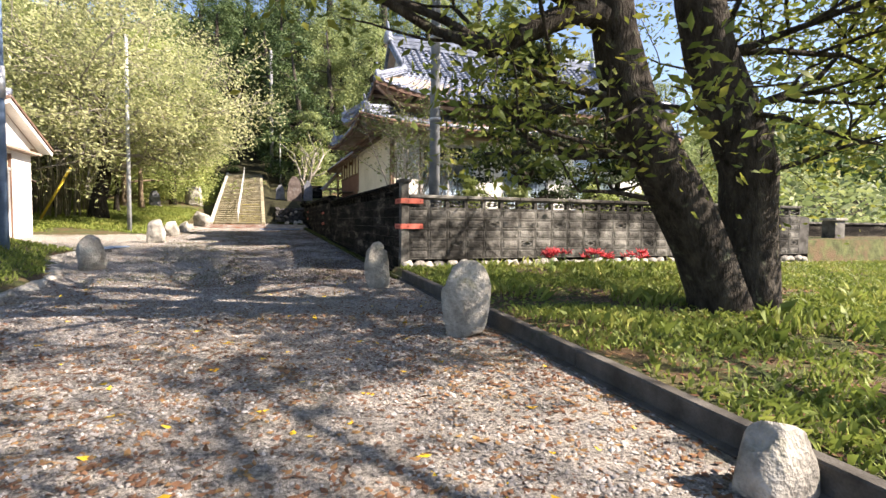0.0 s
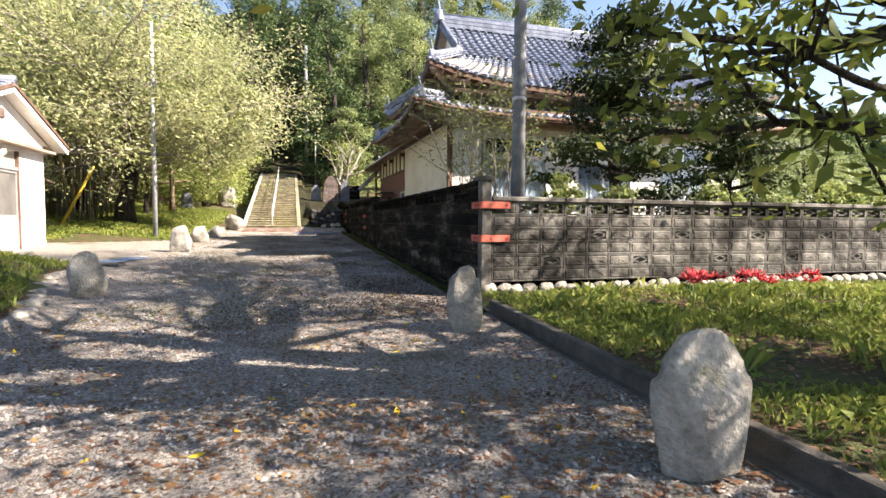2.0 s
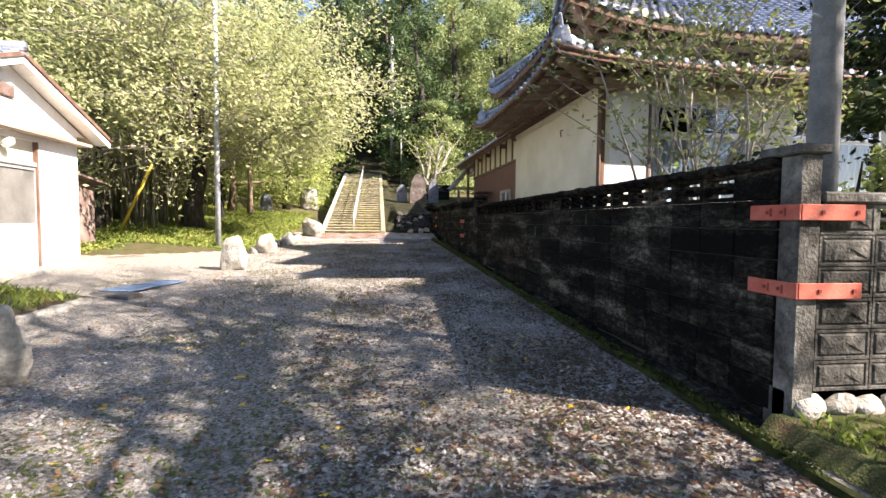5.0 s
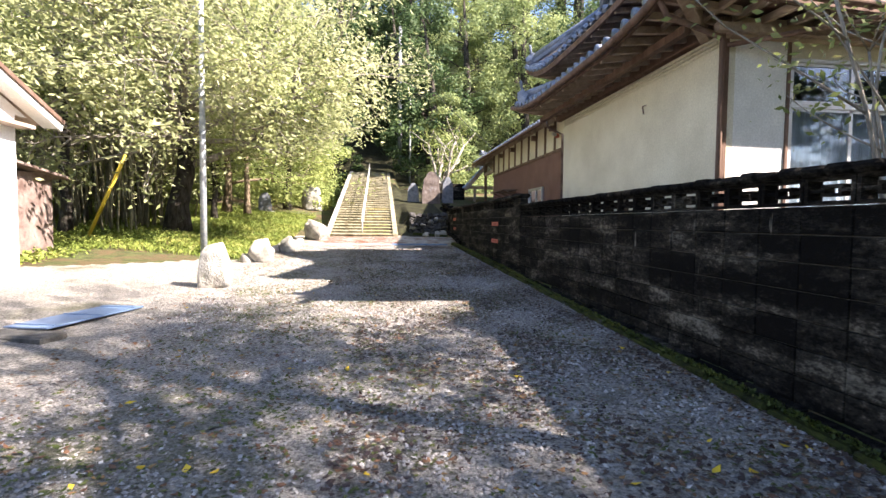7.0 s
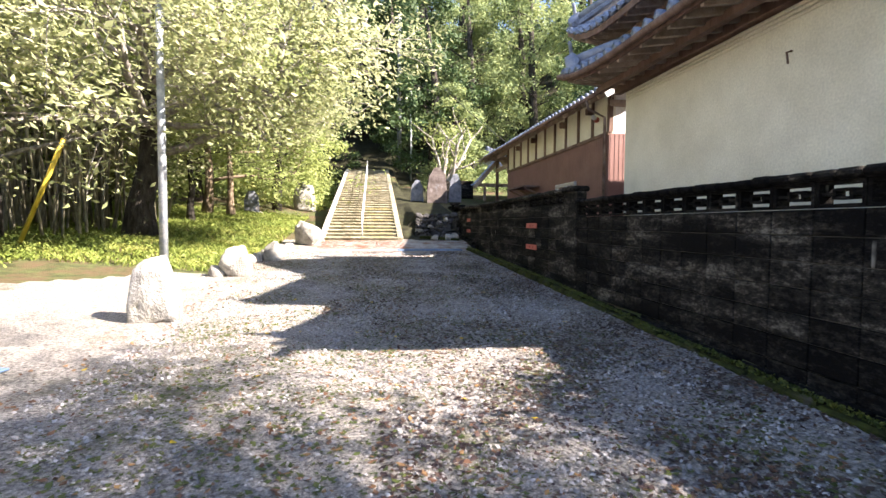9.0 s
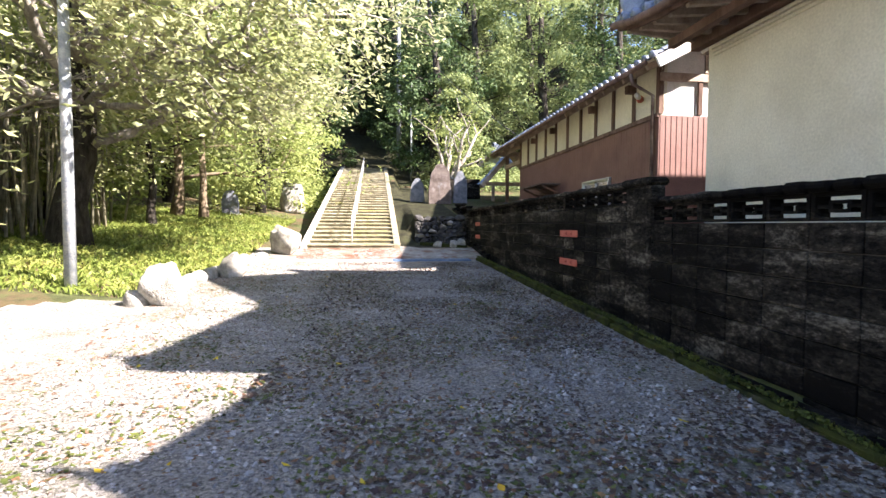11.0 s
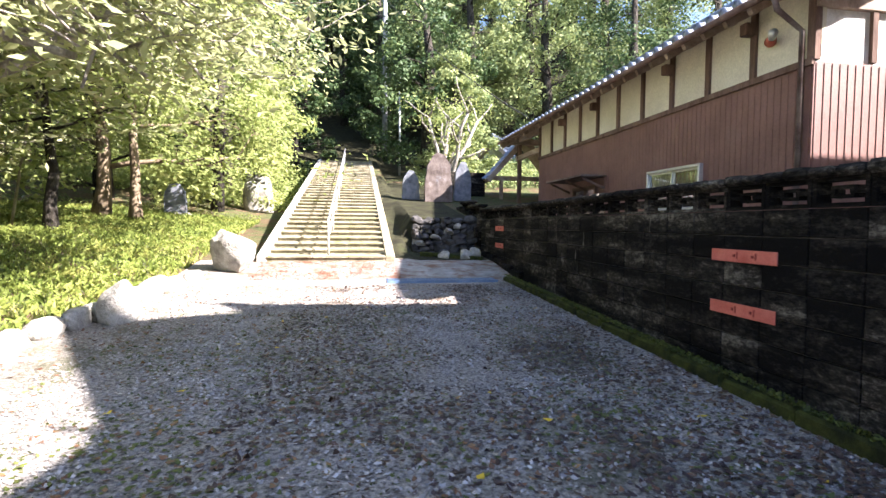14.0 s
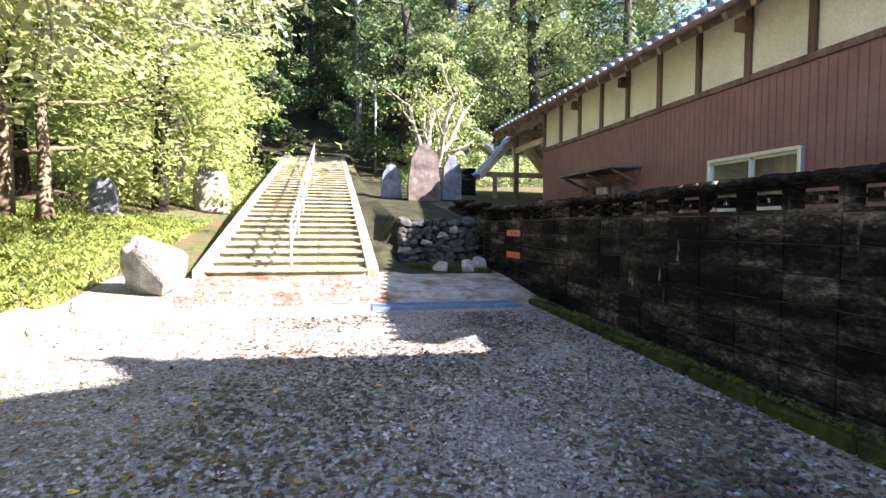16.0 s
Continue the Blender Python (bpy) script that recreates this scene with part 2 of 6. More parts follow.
L_FALL = leaf_mat("fallen_leaf", (0.09, 0.04, 0.025), (0.17, 0.09, 0.05), (0.32, 0.2, 0.07), 0.1, 2.0)
M_GLASS = bpy.data.materials.new("sky_tinted_glass")
M_GLASS.use_nodes = True
_g = M_GLASS.node_tree.nodes["Principled BSDF"]
# Bluish tint paints in the sky reflection of the panes.
_g.inputs["Base Color"].default_value = (0.72, 0.86, 1, 1)
_g.inputs["Roughness"].default_value = 0.03
_g.inputs["Transmission Weight"].default_value = 1.0
_g.inputs["IOR"].default_value = 1.6


# ---- mesh tools ----
def mesh_of(name, verts, faces, material, smooth=False):
    me = bpy.data.meshes.new(name)
    me.from_pydata(verts, [], faces)
    for m in (material if isinstance(material, (list, tuple)) else [material]):
        me.materials.append(m)
    if smooth:
        me.shade_smooth()
    me.update()
    return me


def part(name, bm, material, parent=None, label="", smooth=False):
    """Links a bmesh, or a ready mesh, as one object under a thing or part."""
    if isinstance(bm, bmesh.types.BMesh):
        me = bpy.data.meshes.new(name)
        bmesh.ops.recalc_face_normals(bm, faces=bm.faces)
        bm.to_mesh(me)
        bm.free()
        me.materials.append(material)
        if smooth:
            me.shade_smooth()
    else:
        me = bm
    ob = new(name, me)
    if parent:
        ob.parent = parent
    if label:
        tagged(ob, label)
    return ob


def thing(name, at, label, category, group="", kind="", rz=0):
    ob = new(name)
    ob.empty_display_size = 0.2
    ob.matrix_world = pose(*at, 0, 0, rz)
    return tagged(ob, label, category, group, kind)


def box(bm, x0, x1, y0, y1, z0, z1, bevel=0.0):
    r = bmesh.ops.create_cube(bm, size=1, matrix=Matrix.LocRotScale(((x0 + x1) / 2, (y0 + y1) / 2, (z0 + z1) / 2), None, (x1 - x0, y1 - y0, z1 - z0)))
    if bevel:
        edges = list({e for v in r["verts"] for e in v.link_edges})
        bmesh.ops.bevel(bm, geom=edges, offset=bevel, segments=1, affect="EDGES", profile=0.5)
    return bm


def boxm(x0, x1, y0, y1, z0, z1, bevel=0.0):
    return box(bmesh.new(), x0, x1, y0, y1, z0, z1, bevel)


def beam(bm, a, b, w, h, bevel=0.0):
    """A square timber from a to b."""
    a, b = Vector(a), Vector(b)
    d = b - a
    q = d.to_track_quat("Y", "Z")
    r = bmesh.ops.create_cube(bm, size=1, matrix=Matrix.LocRotScale((a + b) / 2, q, (w, d.length, h)))
    if bevel:
        bmesh.ops.bevel(bm, geom=list({e for v in r["verts"] for e in v.link_edges}), offset=bevel, segments=1, affect="EDGES")
    return bm


def tube_data(points, radii, sides=8, wob=0.0, seed=0):
    """Rings along a polyline, closed at both ends."""
    rnd = random.Random(seed)
    pts = [Vector(p) for p in points]
    verts, faces = [], []
    side = Vector((1, 0, 0))
    for i, p in enumerate(pts):
        d = (pts[min(i + 1, len(pts) - 1)] - pts[max(i - 1, 0)]).normalized()
        side = (side - d * side.dot(d))
        side = side.normalized() if side.length > 1e-4 else d.orthogonal().normalized()
        up = d.cross(side)
        for k in range(sides):
            a = 2 * math.pi * k / sides
            r = radii[i] * (1 + wob * (rnd.random() - 0.5))
            verts.append(p + (side * math.cos(a) + up * math.sin(a)) * r)
    for i in range(len(pts) - 1):
        for k in range(sides):
            a, b = i * sides + k, i * sides + (k + 1) % sides
            faces.append((a, b, b + sides, a + sides))
    faces.append(tuple(range(sides))[::-1])
    faces.append(tuple(range((len(pts) - 1) * sides, len(pts) * sides)))
    return verts, faces


def tube(name, points, radii, material, parent=None, sides=8, wob=0.0, label="", seed=0):
    if not isinstance(radii, (list, tuple)):
        radii = [radii] * len(points)
    v, f = tube_data(points, radii, sides, wob, seed)
    return part(name, mesh_of(name, v, f, material, True), material, parent, label)


def tubes(name, runs, material, parent=None, sides=6, label=""):
    verts, faces = [], []
    for pts, radii in runs:
        v, f = tube_data(pts, radii if isinstance(radii, (list, tuple)) else [radii] * len(pts), sides)
        o = len(verts)
        verts += v
        faces += [tuple(i + o for i in q) for q in f]
    return part(name, mesh_of(name, verts, faces, material, True), material, parent, label)


def prism(points, shift):
    """A flat outline given thickness along shift."""
    bm = bmesh.new()
    a = [bm.verts.new(p) for p in points]
    b = [bm.verts.new(Vector(p) + Vector(shift)) for p in points]
    bm.faces.new(a)
    bm.faces.new(b[::-1])
    for i in range(len(a)):
        j = (i + 1) % len(a)
        bm.faces.new((a[j], a[i], b[i], b[j]))
    return bm


def leaves_mesh(name, centres, size, material, seed, droop=0.3, narrow=0.45, spread=0.35, flat=False, out=None):
    """Many pointed leaves, two folded halves each."""
    rng = np.random.default_rng(seed)
    c = np.asarray(centres, dtype=float)
    n = len(c)
    c = c + rng.normal(0, spread, (n, 3)) * (np.array([1, 1, 0.7]) if not flat else np.array([1, 1, 0]))
    d = rng.normal(0, 1, (n, 3))
    d[:, 2] = d[:, 2] * (0.5 if not flat else 0.15) - (droop if not flat else 0)
    d /= np.linalg.norm(d, axis=1, keepdims=True)
    s = np.cross(d, rng.normal(0, 1, (n, 3)) if not flat else np.tile([0, 0, 1.0], (n, 1)) + rng.normal(0, 0.2, (n, 3)))
    s /= np.linalg.norm(s, axis=1, keepdims=True) + 1e-9
    if out is not None:
        o = np.asarray(out) + rng.normal(0, 0.45, (n, 3)) + [0, 0, 0.35]
        s = np.cross(d, o)
        s /= np.linalg.norm(s, axis=1, keepdims=True) + 1e-9
        d = np.cross(o, s)
        d /= np.linalg.norm(d, axis=1, keepdims=True) + 1e-9
    nn = np.cross(d, s)
    ln = (size * rng.uniform(0.6, 1.25, n))[:, None]
    w = ln * narrow
    v = np.empty((n, 4, 3))
    v[:, 0] = c - d * ln * 0.5
    v[:, 1] = c + s * w * 0.5 + nn * w * 0.15 - d * ln * 0.05
    v[:, 2] = c + d * ln * 0.5
    v[:, 3] = c - s * w * 0.5 + nn * w * 0.15 - d * ln * 0.05
    me = bpy.data.meshes.new(name)
    me.vertices.add(n * 4)
    me.vertices.foreach_set("co", v.reshape(-1))
    idx = np.arange(n)[:, None] * 4
    tri = np.concatenate([idx + 0, idx + 1, idx + 2, idx + 0, idx + 2, idx + 3], axis=1).reshape(-1)
    me.loops.add(n * 6)
    me.loops.foreach_set("vertex_index", tri.astype(np.int32))
    me.polygons.add(n * 2)
    me.polygons.foreach_set("loop_start", (np.arange(n * 2) * 3).astype(np.int32))
    me.materials.append(material)
    me.update(calc_edges=True)
    me.validate()
    return me


def boulder(bm, at, size, seed, sub=3, rough=0.22, squash=0.0):
    """An uneven stone of that width, depth and height that sits on its base."""
    r = bmesh.ops.create_icosphere(bm, subdivisions=sub, radius=1)
    off = Vector((seed * 7.3, seed * 3.1, seed * 1.7))
    rnd = random.Random(seed)
    cuts = [(Vector((rnd.gauss(0, 1), rnd.gauss(0, 1), rnd.gauss(0.2, 0.7))).normalized(), rnd.uniform(0.6, 0.88)) for _ in range(9)]
    for v in r["verts"]:
        p = v.co.copy()
        k = 1 + rough * noise.noise(p * 1.3 + off) * 1.6 + rough * 0.5 * noise.noise(p * 3.1 + off)
        q = Vector([math.copysign(abs(c) ** 0.72, c) for c in p]) * k
        for n, d in cuts:
            over = q.dot(n) - d
            if over > 0:
                q -= n * over * 0.85
        taper = 1 - squash * max(0, q.z)
        v.co = Vector((at[0] + q.x * size[0] * 0.57 * taper, at[1] + q.y * size[1] * 0.57 * taper, at[2] + max(0, (q.z * 0.56 + 0.44)) * size[2]))
    return bm


# ---- ground ----
def lerp(x, a, b):
    return min(1.0, max(0.0, (x - a) / (b - a)))


def gz(x, y):
    """Height of the ground."""
    if y < 27.4:
        z = 0.0305 * max(y, -12)
    elif y < 29.3:
        z = 0.836 + 0.12 * (y - 27.4)
    else:
        z = 1.06 + (0.235 - 0.115 * lerp(-x, 2.35, 2.6) * (1 - lerp(y, 42, 50))) * (min(y, 50) - 29.3) + 0.45 * max(0, y - 50) * (1 - lerp(x, 25, 70))
    left = max(0.0, -x - 2.7 - 0.32 * min(3, max(0.0, y - 9.5)))
    bank = min(0.45, left * 0.3) * (1 - lerp(y, 13.0, 15.5)) + min(left, 14) * 0.05 * lerp(y, 12, 16)
    bank += min(left, 2.6) * (0.12 - 0.05 * lerp(y, 29, 34)) * lerp(y, 21, 25)
    z += bank + min(30, max(0, left - 9)) * 0.18 * lerp(y, 4, 20)
    right = max(0.0, x - 2.5)
    if y < 9.7:
        z += 0.10 * lerp(x, 2.42, 2.5)
        z -= 0.012 * max(0, right - 4)
    elif x > 2.69 and y < 33:
        z = max(z, 0.9 + 0.02 * (y - 9.6))
    if 9.7 < y < 27.3 and 2.34 < x < 2.61:
        z -= 0.13
    if y > 30.5 and x > 0.6:
        z += 0.25 * min(14, max(0, x - 9)) * lerp(y, 34, 46) * (1 - lerp(x, 45, 90))
    if y > 29.3 and x > 0.7:
        shelf = 1.06 + 0.06 * (y - 29.3) + 0.83 * lerp(y, 31.15, 31.4) + 0.075 * max(0, min(y, 36) - 31.4) + 0.12 * max(0, y - 36)
        w = lerp(x, 0.7, 0.95) * (1 - lerp(y, 46, 52))
        z += (shelf - z) * w
    if y > 36:
        z += 0.12 * min(20, max(0, abs(x + 1) - 3.5)) * lerp(y, 36, 44) * (1 - lerp(x, 45, 90))
    return min(z, 40)


def build_ground():
    xs = sorted(set([0.7, 0.95, 2.0, 2.2, 2.335, -2.35, -2.6, -200, -140, -90, -60, -45, -35, -28, -22, -18, -15, 2.36, 2.42, 2.5, 2.62, 2.7] + [round(-13 + 0.25 * i, 3) for i in range(60)] + [round(2.9 + 0.4 * i, 3) for i in range(36)] + [20, 24, 30, 38, 48, 60, 90, 140, 220]))
    ys = sorted(set([31.15, 31.4, -200, -120, -70, -40, -25, -15, -10, -7] + [round(-5 + 0.25 * i, 3) for i in range(172)] + [27.4, 9.62, 9.72, 29.3] + [39, 40, 42, 44, 46, 48, 50, 53, 57, 62, 68, 75, 85, 100, 130, 180, 260]))
    verts, faces, mi = [], [], []
    for y in ys:
        for x in xs:
            near = -13 < x < 17 and -5 < y < 38
            z = gz(x, y) + (0.015 * noise.noise(Vector((x * 1.1, y * 1.1, 0))) + 0.008 * noise.noise(Vector((x * 4, y * 4, 5))) if near else 0)
            verts.append((x, y, z))
    nx = len(xs)
    for j in range(len(ys) - 1):
        for i in range(nx - 1):
            x, y = (xs[i] + xs[i + 1]) / 2, (ys[j] + ys[j + 1]) / 2
            faces.append((j * nx + i, j * nx + i + 1, (j + 1) * nx + i + 1, (j + 1) * nx + i))
            wob = 0.35 * noise.noise(Vector((x * 0.5, y * 0.5, 9)))
            if y > 27.4 and y < 29.6 and -3.1 < x < 2.6:
                k = 3
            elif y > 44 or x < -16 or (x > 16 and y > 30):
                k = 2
            elif x > 2.42:
                k = 1
            elif y < 14.6 and x < -2.95 - 0.32 * min(3, max(0, y - 9.5)) + wob * 0.3:
                k = 1
            elif y >= 14.6 and y < 22 and x < -7.4 + wob + (0 if y < 19 else (y - 19) * 1.1):
                k = 1
            elif y >= 22 and x < -3.5 + wob * 0.4:
                k = 1
            # Shelf beside the steps gets its shade from this darkened floor colour.
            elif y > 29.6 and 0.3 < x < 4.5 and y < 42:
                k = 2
            elif y > 29.6:
                k = 1
            else:
                k = 0
            mi.append(k)
    me = mesh_of("ground", verts, faces, [M_GRAVEL, M_SOIL, M_FOREST, M_APRON], True)
    me.polygons.foreach_set("material_index", mi)
    tagged(part("ground", me, None), "gravel drive with grass banks and forest floor", "ground", kind="structure")


build_ground()


# ---- block walls ----
WX, WY, CX = 2.6, 9.6, 13.95
BL, BH, BT = 0.4, 0.2, 0.15


def block_mesh(name, material, w=BL, h=BH, t=BT, gap=0.004):
    return part_mesh(name, boxm(gap, w - gap, 0, t, gap, h - gap, 0.005), material)


def panel_block(name, material):
    """A block whose face carries a sunk border round a split-faced panel."""
    bm = bmesh.new()
    rings = ((0.004, 0.0), (0.02, 0.0), (0.025, 0.006), (0.032, 0.006), (0.042, -0.004))
    loops = [[bm.verts.new((0.004, BT, 0.004)), bm.verts.new((BL - 0.004, BT, 0.004)), bm.verts.new((BL - 0.004, BT, BH - 0.004)), bm.verts.new((0.004, BT, BH - 0.004))]]
    for g, y in rings:
        loops.append([bm.verts.new((a, y, c)) for a, c in ((g, g), (BL - g, g), (BL - g, BH - g), (g, BH - g))])
    for a, b in zip(loops, loops[1:]):
        for k in range(4):
            bm.faces.new((a[k], a[(k + 1) % 4], b[(k + 1) % 4], b[k]))
    bm.faces.new(loops[0])
    o = loops[-1]
    mid = [bm.verts.new((BL * f, -0.014 + 0.006 * (i % 2), BH * (0.42 + 0.2 * (i % 2)))) for i, f in enumerate((0.3, 0.5, 0.7))]
    for tri in ((o[0], o[1], mid[1]), (o[0], mid[1], mid[0]), (o[1], mid[2], mid[1]), (o[1], o[2], mid[2]), (o[2], mid[1], mid[2]), (o[2], o[3], mid[1]), (o[3], mid[0], mid[1]), (o[3], o[0], mid[0])):
        bm.faces.new(tri)
    return part_mesh(name, bm, material)


def part_mesh(name, bm, material, smooth=False):
    me = bpy.data.meshes.new(name)
    bmesh.ops.recalc_face_normals(bm, faces=bm.faces)
    bm.to_mesh(me)
    bm.free()
    me.materials.append(material)
    if smooth:
        me.shade_smooth()
    return me


def lattice_mesh(name, material):
    """A pierced top block: frame with a stepped cross of bars."""
    bm = bmesh.new()
    g = 0.005
    for a in ((g, BL - g, 0, 0.12, g, 0.03), (g, BL - g, 0, 0.12, 0.17, 0.2 - g), (g, 0.035, 0, 0.12, 0.03, 0.17), (BL - 0.035, BL - g, 0, 0.12, 0.03, 0.17)):
        box(bm, *a)
    for a in ((0.035, 0.15, 0.02, 0.1, 0.088, 0.112), (0.25, 0.365, 0.02, 0.1, 0.088, 0.112), (0.13, 0.27, 0.02, 0.1, 0.06, 0.082), (0.13, 0.27, 0.02, 0.1, 0.118, 0.14), (0.12, 0.145, 0.02, 0.1, 0.06, 0.14), (0.255, 0.28, 0.02, 0.1, 0.06, 0.14)):
        box(bm, *a)
    return part_mesh(name, bm, material)


def diamond_mesh(name, material):
    """A block with a lozenge opening in a sunk panel."""
    bm = bmesh.new()
    y = 0.0
    o = [(0.006, 0.006), (0.394, 0.006), (0.394, 0.194), (0.006, 0.194)]
    i1 = [(0.06, 0.04), (0.34, 0.04), (0.34, 0.16), (0.06, 0.16)]
    fr = [bm.verts.new((x, y, z)) for x, z in o]
    fi = [bm.verts.new((x, y, z)) for x, z in i1]
    bi = [bm.verts.new((x, 0.1, z)) for x, z in i1]
    bo = [bm.verts.new((x, BT, z)) for x, z in o]
    for k in range(4):
        k2 = (k + 1) % 4
        bm.faces.new((fr[k], fr[k2], fi[k2], fi[k]))
        bm.faces.new((fi[k], fi[k2], bi[k2], bi[k]))
        bm.faces.new((fr[k], bo[k], bo[k2], fr[k2]))
    bm.faces.new(bo)
    for sx in (-1, 1):
        for sz in (-1, 1):
            beam(bm, (0.2 + sx * 0.14, 0.05, 0.1), (0.2, 0.05, 0.1 + sz * 0.055), 0.09, 0.024)
    return part_mesh(name, bm, material)


wall_front = thing("wall_front", (WX, WY, 0), "weathered grey concrete block wall with pierced top course on a stone footing", "wall", kind="structure")
wall_long = thing("wall_long", (WX, WY, 0), "blackened mossy concrete block wall along the drive", "wall", kind="structure")
B_FRONT, B_LONG = panel_block("block", M_BLOCK), block_mesh("block_dark", M_BLOCKD)
LAT_F, LAT_L = lattice_mesh("pierced_block", M_BLOCK), lattice_mesh("pierced_block_dark", M_BLOCKD)
DIA = diamond_mesh("lozenge_block", M_BLOCK)


def child(name, me, parent, local):
    ob = new(name, me)
    ob.parent = parent
    ob.matrix_basis = local
    return ob


def front_wall():
    """Runs along x at y = WY, faces the lawn."""
    z0, n = 0.53, int((CX - WX - 0.15) / BL)
    part("core", boxm(0.13, CX - WX, 0.03, 0.1, 0.3, 1.53), M_JOINT, wall_front)
    for r in range(5):
        for c in range(n):
            lozenge = (r == 1 and c % 4 == 2) or (r == 3 and c % 4 == 0 and c)
            child("lozenge_block" if lozenge else "block", DIA if lozenge else B_FRONT, wall_front, pose(0.17 + c * BL, 0, z0 + r * BH))
    for c in range(n):
        if c:
            child("pierced_block", LAT_F, wall_front, pose(0.17 + c * BL, 0.01, z0 + 5 * BH))
        else:
            child("block", B_FRONT, wall_front, pose(0.17, 0, z0 + 5 * BH))
    bm = bmesh.new()
    for c in range(0, n, 3):
        box(bm, 0.17 + c * BL, 0.17 + min(c + 3, n) * BL - 0.006, -0.03, 0.18, z0 + 6 * BH, z0 + 6 * BH + 0.07, 0.012)
    part("coping", bm, M_BLOCK, wall_front)
    rnd = random.Random(4)
    x = 0.1
    stone_meshes = []
    for k in range(6):
        stone_meshes.append(part_mesh("footing_stone", boulder(bmesh.new(), (0, 0, 0), (0.26, 0.2, 0.17), 20 + k, 2, 0.18), M_STONE, True))
    while x < CX - WX:
        for zz in (0.2 + 0.1, 0.2 + 0.235):
            child("footing_stone", rnd.choice(stone_meshes), wall_front, pose(x + rnd.uniform(-0.05, 0.05), 0.02 - (0.05 if zz < 0.35 else 0), zz - 0.1 + rnd.uniform(-0.02, 0.02), rnd.uniform(-8, 8), rnd.uniform(-12, 12), rnd.uniform(-20, 20)))
        x += 0.24
    part("footing", boxm(0, CX - WX, 0.03, 0.2, -0.1, 0.53), M_JOINT, wall_front)


TOPS = [(0.15, 10.3, 2.03), (10.7, 21.2, 2.24), (21.2, 22.3, 2.36), (22.3, 23.6, 2.5)]  # along y from the corner, height of the coping


def long_wall():
    """Runs along y at x = WX, faces the drive."""
    rnd = random.Random(12)
    for y0, y1, top in TOPS:
        n = max(1, round((y1 - y0) / BL))
        part("core", boxm(0.03, 0.1, y0, y1, -0.1, top - 0.28), M_JOINT, wall_long)
        bm = bmesh.new()
        for c in range(n):
            y = y0 + c * BL
            if y < 0.3:
                child("block", B_LONG, wall_long, pose(0, y + BL, top - 0.27, 0, 0, -90))
            else:
                child("pierced_block", LAT_L, wall_long, pose(0.01, y + BL, top - 0.27, 0, 0, -90))
            for r in range(8):
                z = top - 0.47 - r * BH
                if z + BH > gz(WX - 0.3, WY + y) + 0.02:
                    child("block", B_LONG, wall_long, pose(rnd.uniform(-0.003, 0.003), y + BL, z, 0, 0, -90))
            for half in (0, 1):
                dz = rnd.uniform(-0.006, 0.008)
                box(bm, -0.055 + rnd.uniform(-0.006, 0.006), 0.2, y + half * BL / 2 + 0.003, y + (half + 1) * BL / 2 - 0.003, top - 0.075, top + dz, 0.026)
        part("coping", bm, M_BLOCKD, wall_long)
    for k in range(40):
        y = -0.2 + k * 0.6
        g = gz(WX - 0.2, WY + y + 0.3)
        part("footing", boxm(-0.1, 0.0, y, y + 0.59, g - 0.15, g + 0.12, 0.015), M_BLOCKD, wall_long)
    part("pier", boxm(-0.006, 0.16, 10.155, 10.69, 0.3, 2.165, 0.01), M_BLOCKD, wall_long)
    part("pier_cap", boxm(-0.06, 0.22, 10.16, 10.74, 2.165, 2.255, 0.03), M_BLOCKD, wall_long)
    part("corner_pier", boxm(0.0, 0.16, -0.02, 0.14, 0.1, 2.03, 0.012), M_BLOCK, wall_long, "pale concrete corner post")
    part("corner_cap", boxm(-0.03, 0.2, -0.05, 0.3, 2.03, 2.09, 0.012), M_BLOCK, wall_long)


front_wall()
long_wall()


# ---- kerbs ----
def kerb_right():
    k = thing("kerb", (2.43, 0, 0), "grey concrete kerb between gravel and lawn", "kerb", kind="structure")
    for i in range(8):
        y = -5.3 + i * 1.75
        bm = boxm(-0.05, 0.055, y + 0.006, y + 1.744, -0.3, 0.15, 0.012)
        for v in bm.verts:
            v.co.z += 0.0305 * v.co.y
        part("kerb_stone", bm, M_KERB, k)
        bm = boxm(-0.13, -0.051, y + 0.006, y + 1.744, -0.2, 0.014, 0.006)
        for v in bm.verts:
            v.co.z += 0.0305 * v.co.y
        part("kerb_foot", bm, M_KERB, k)


kerb_right()


def kerb_left():
    k = thing("stone_edging", (-2.95, 0, 0), "rough stone edging along the raised grass bank", "kerb", kind="structure")
    rnd = random.Random(3)
    y = -2.0
    while y < 14.3:
        w = rnd.uniform(0.3, 0.6)
        part("edging_stone", boulder(bmesh.new(), (rnd.uniform(-0.06, 0.06) - 0.32 * min(3, max(0, y - 9.5)), y, gz(-2.5, y) - 0.05), (0.24, w, 0.17), rnd.random() * 30, 2), M_STONE, k, smooth=True)
        y += w * 0.92
    y = 21.8
    while y < 28:
        w = rnd.uniform(0.3, 0.6)
        part("edging_stone", boulder(bmesh.new(), (-0.45 + rnd.uniform(-0.06, 0.06) + 0.05 * (y - 22), y, gz(-2.7, y) - 0.05), (0.3, w, 0.26), rnd.random() * 30, 2), M_STONE, k, smooth=True)
        y += w * 0.95


kerb_left()


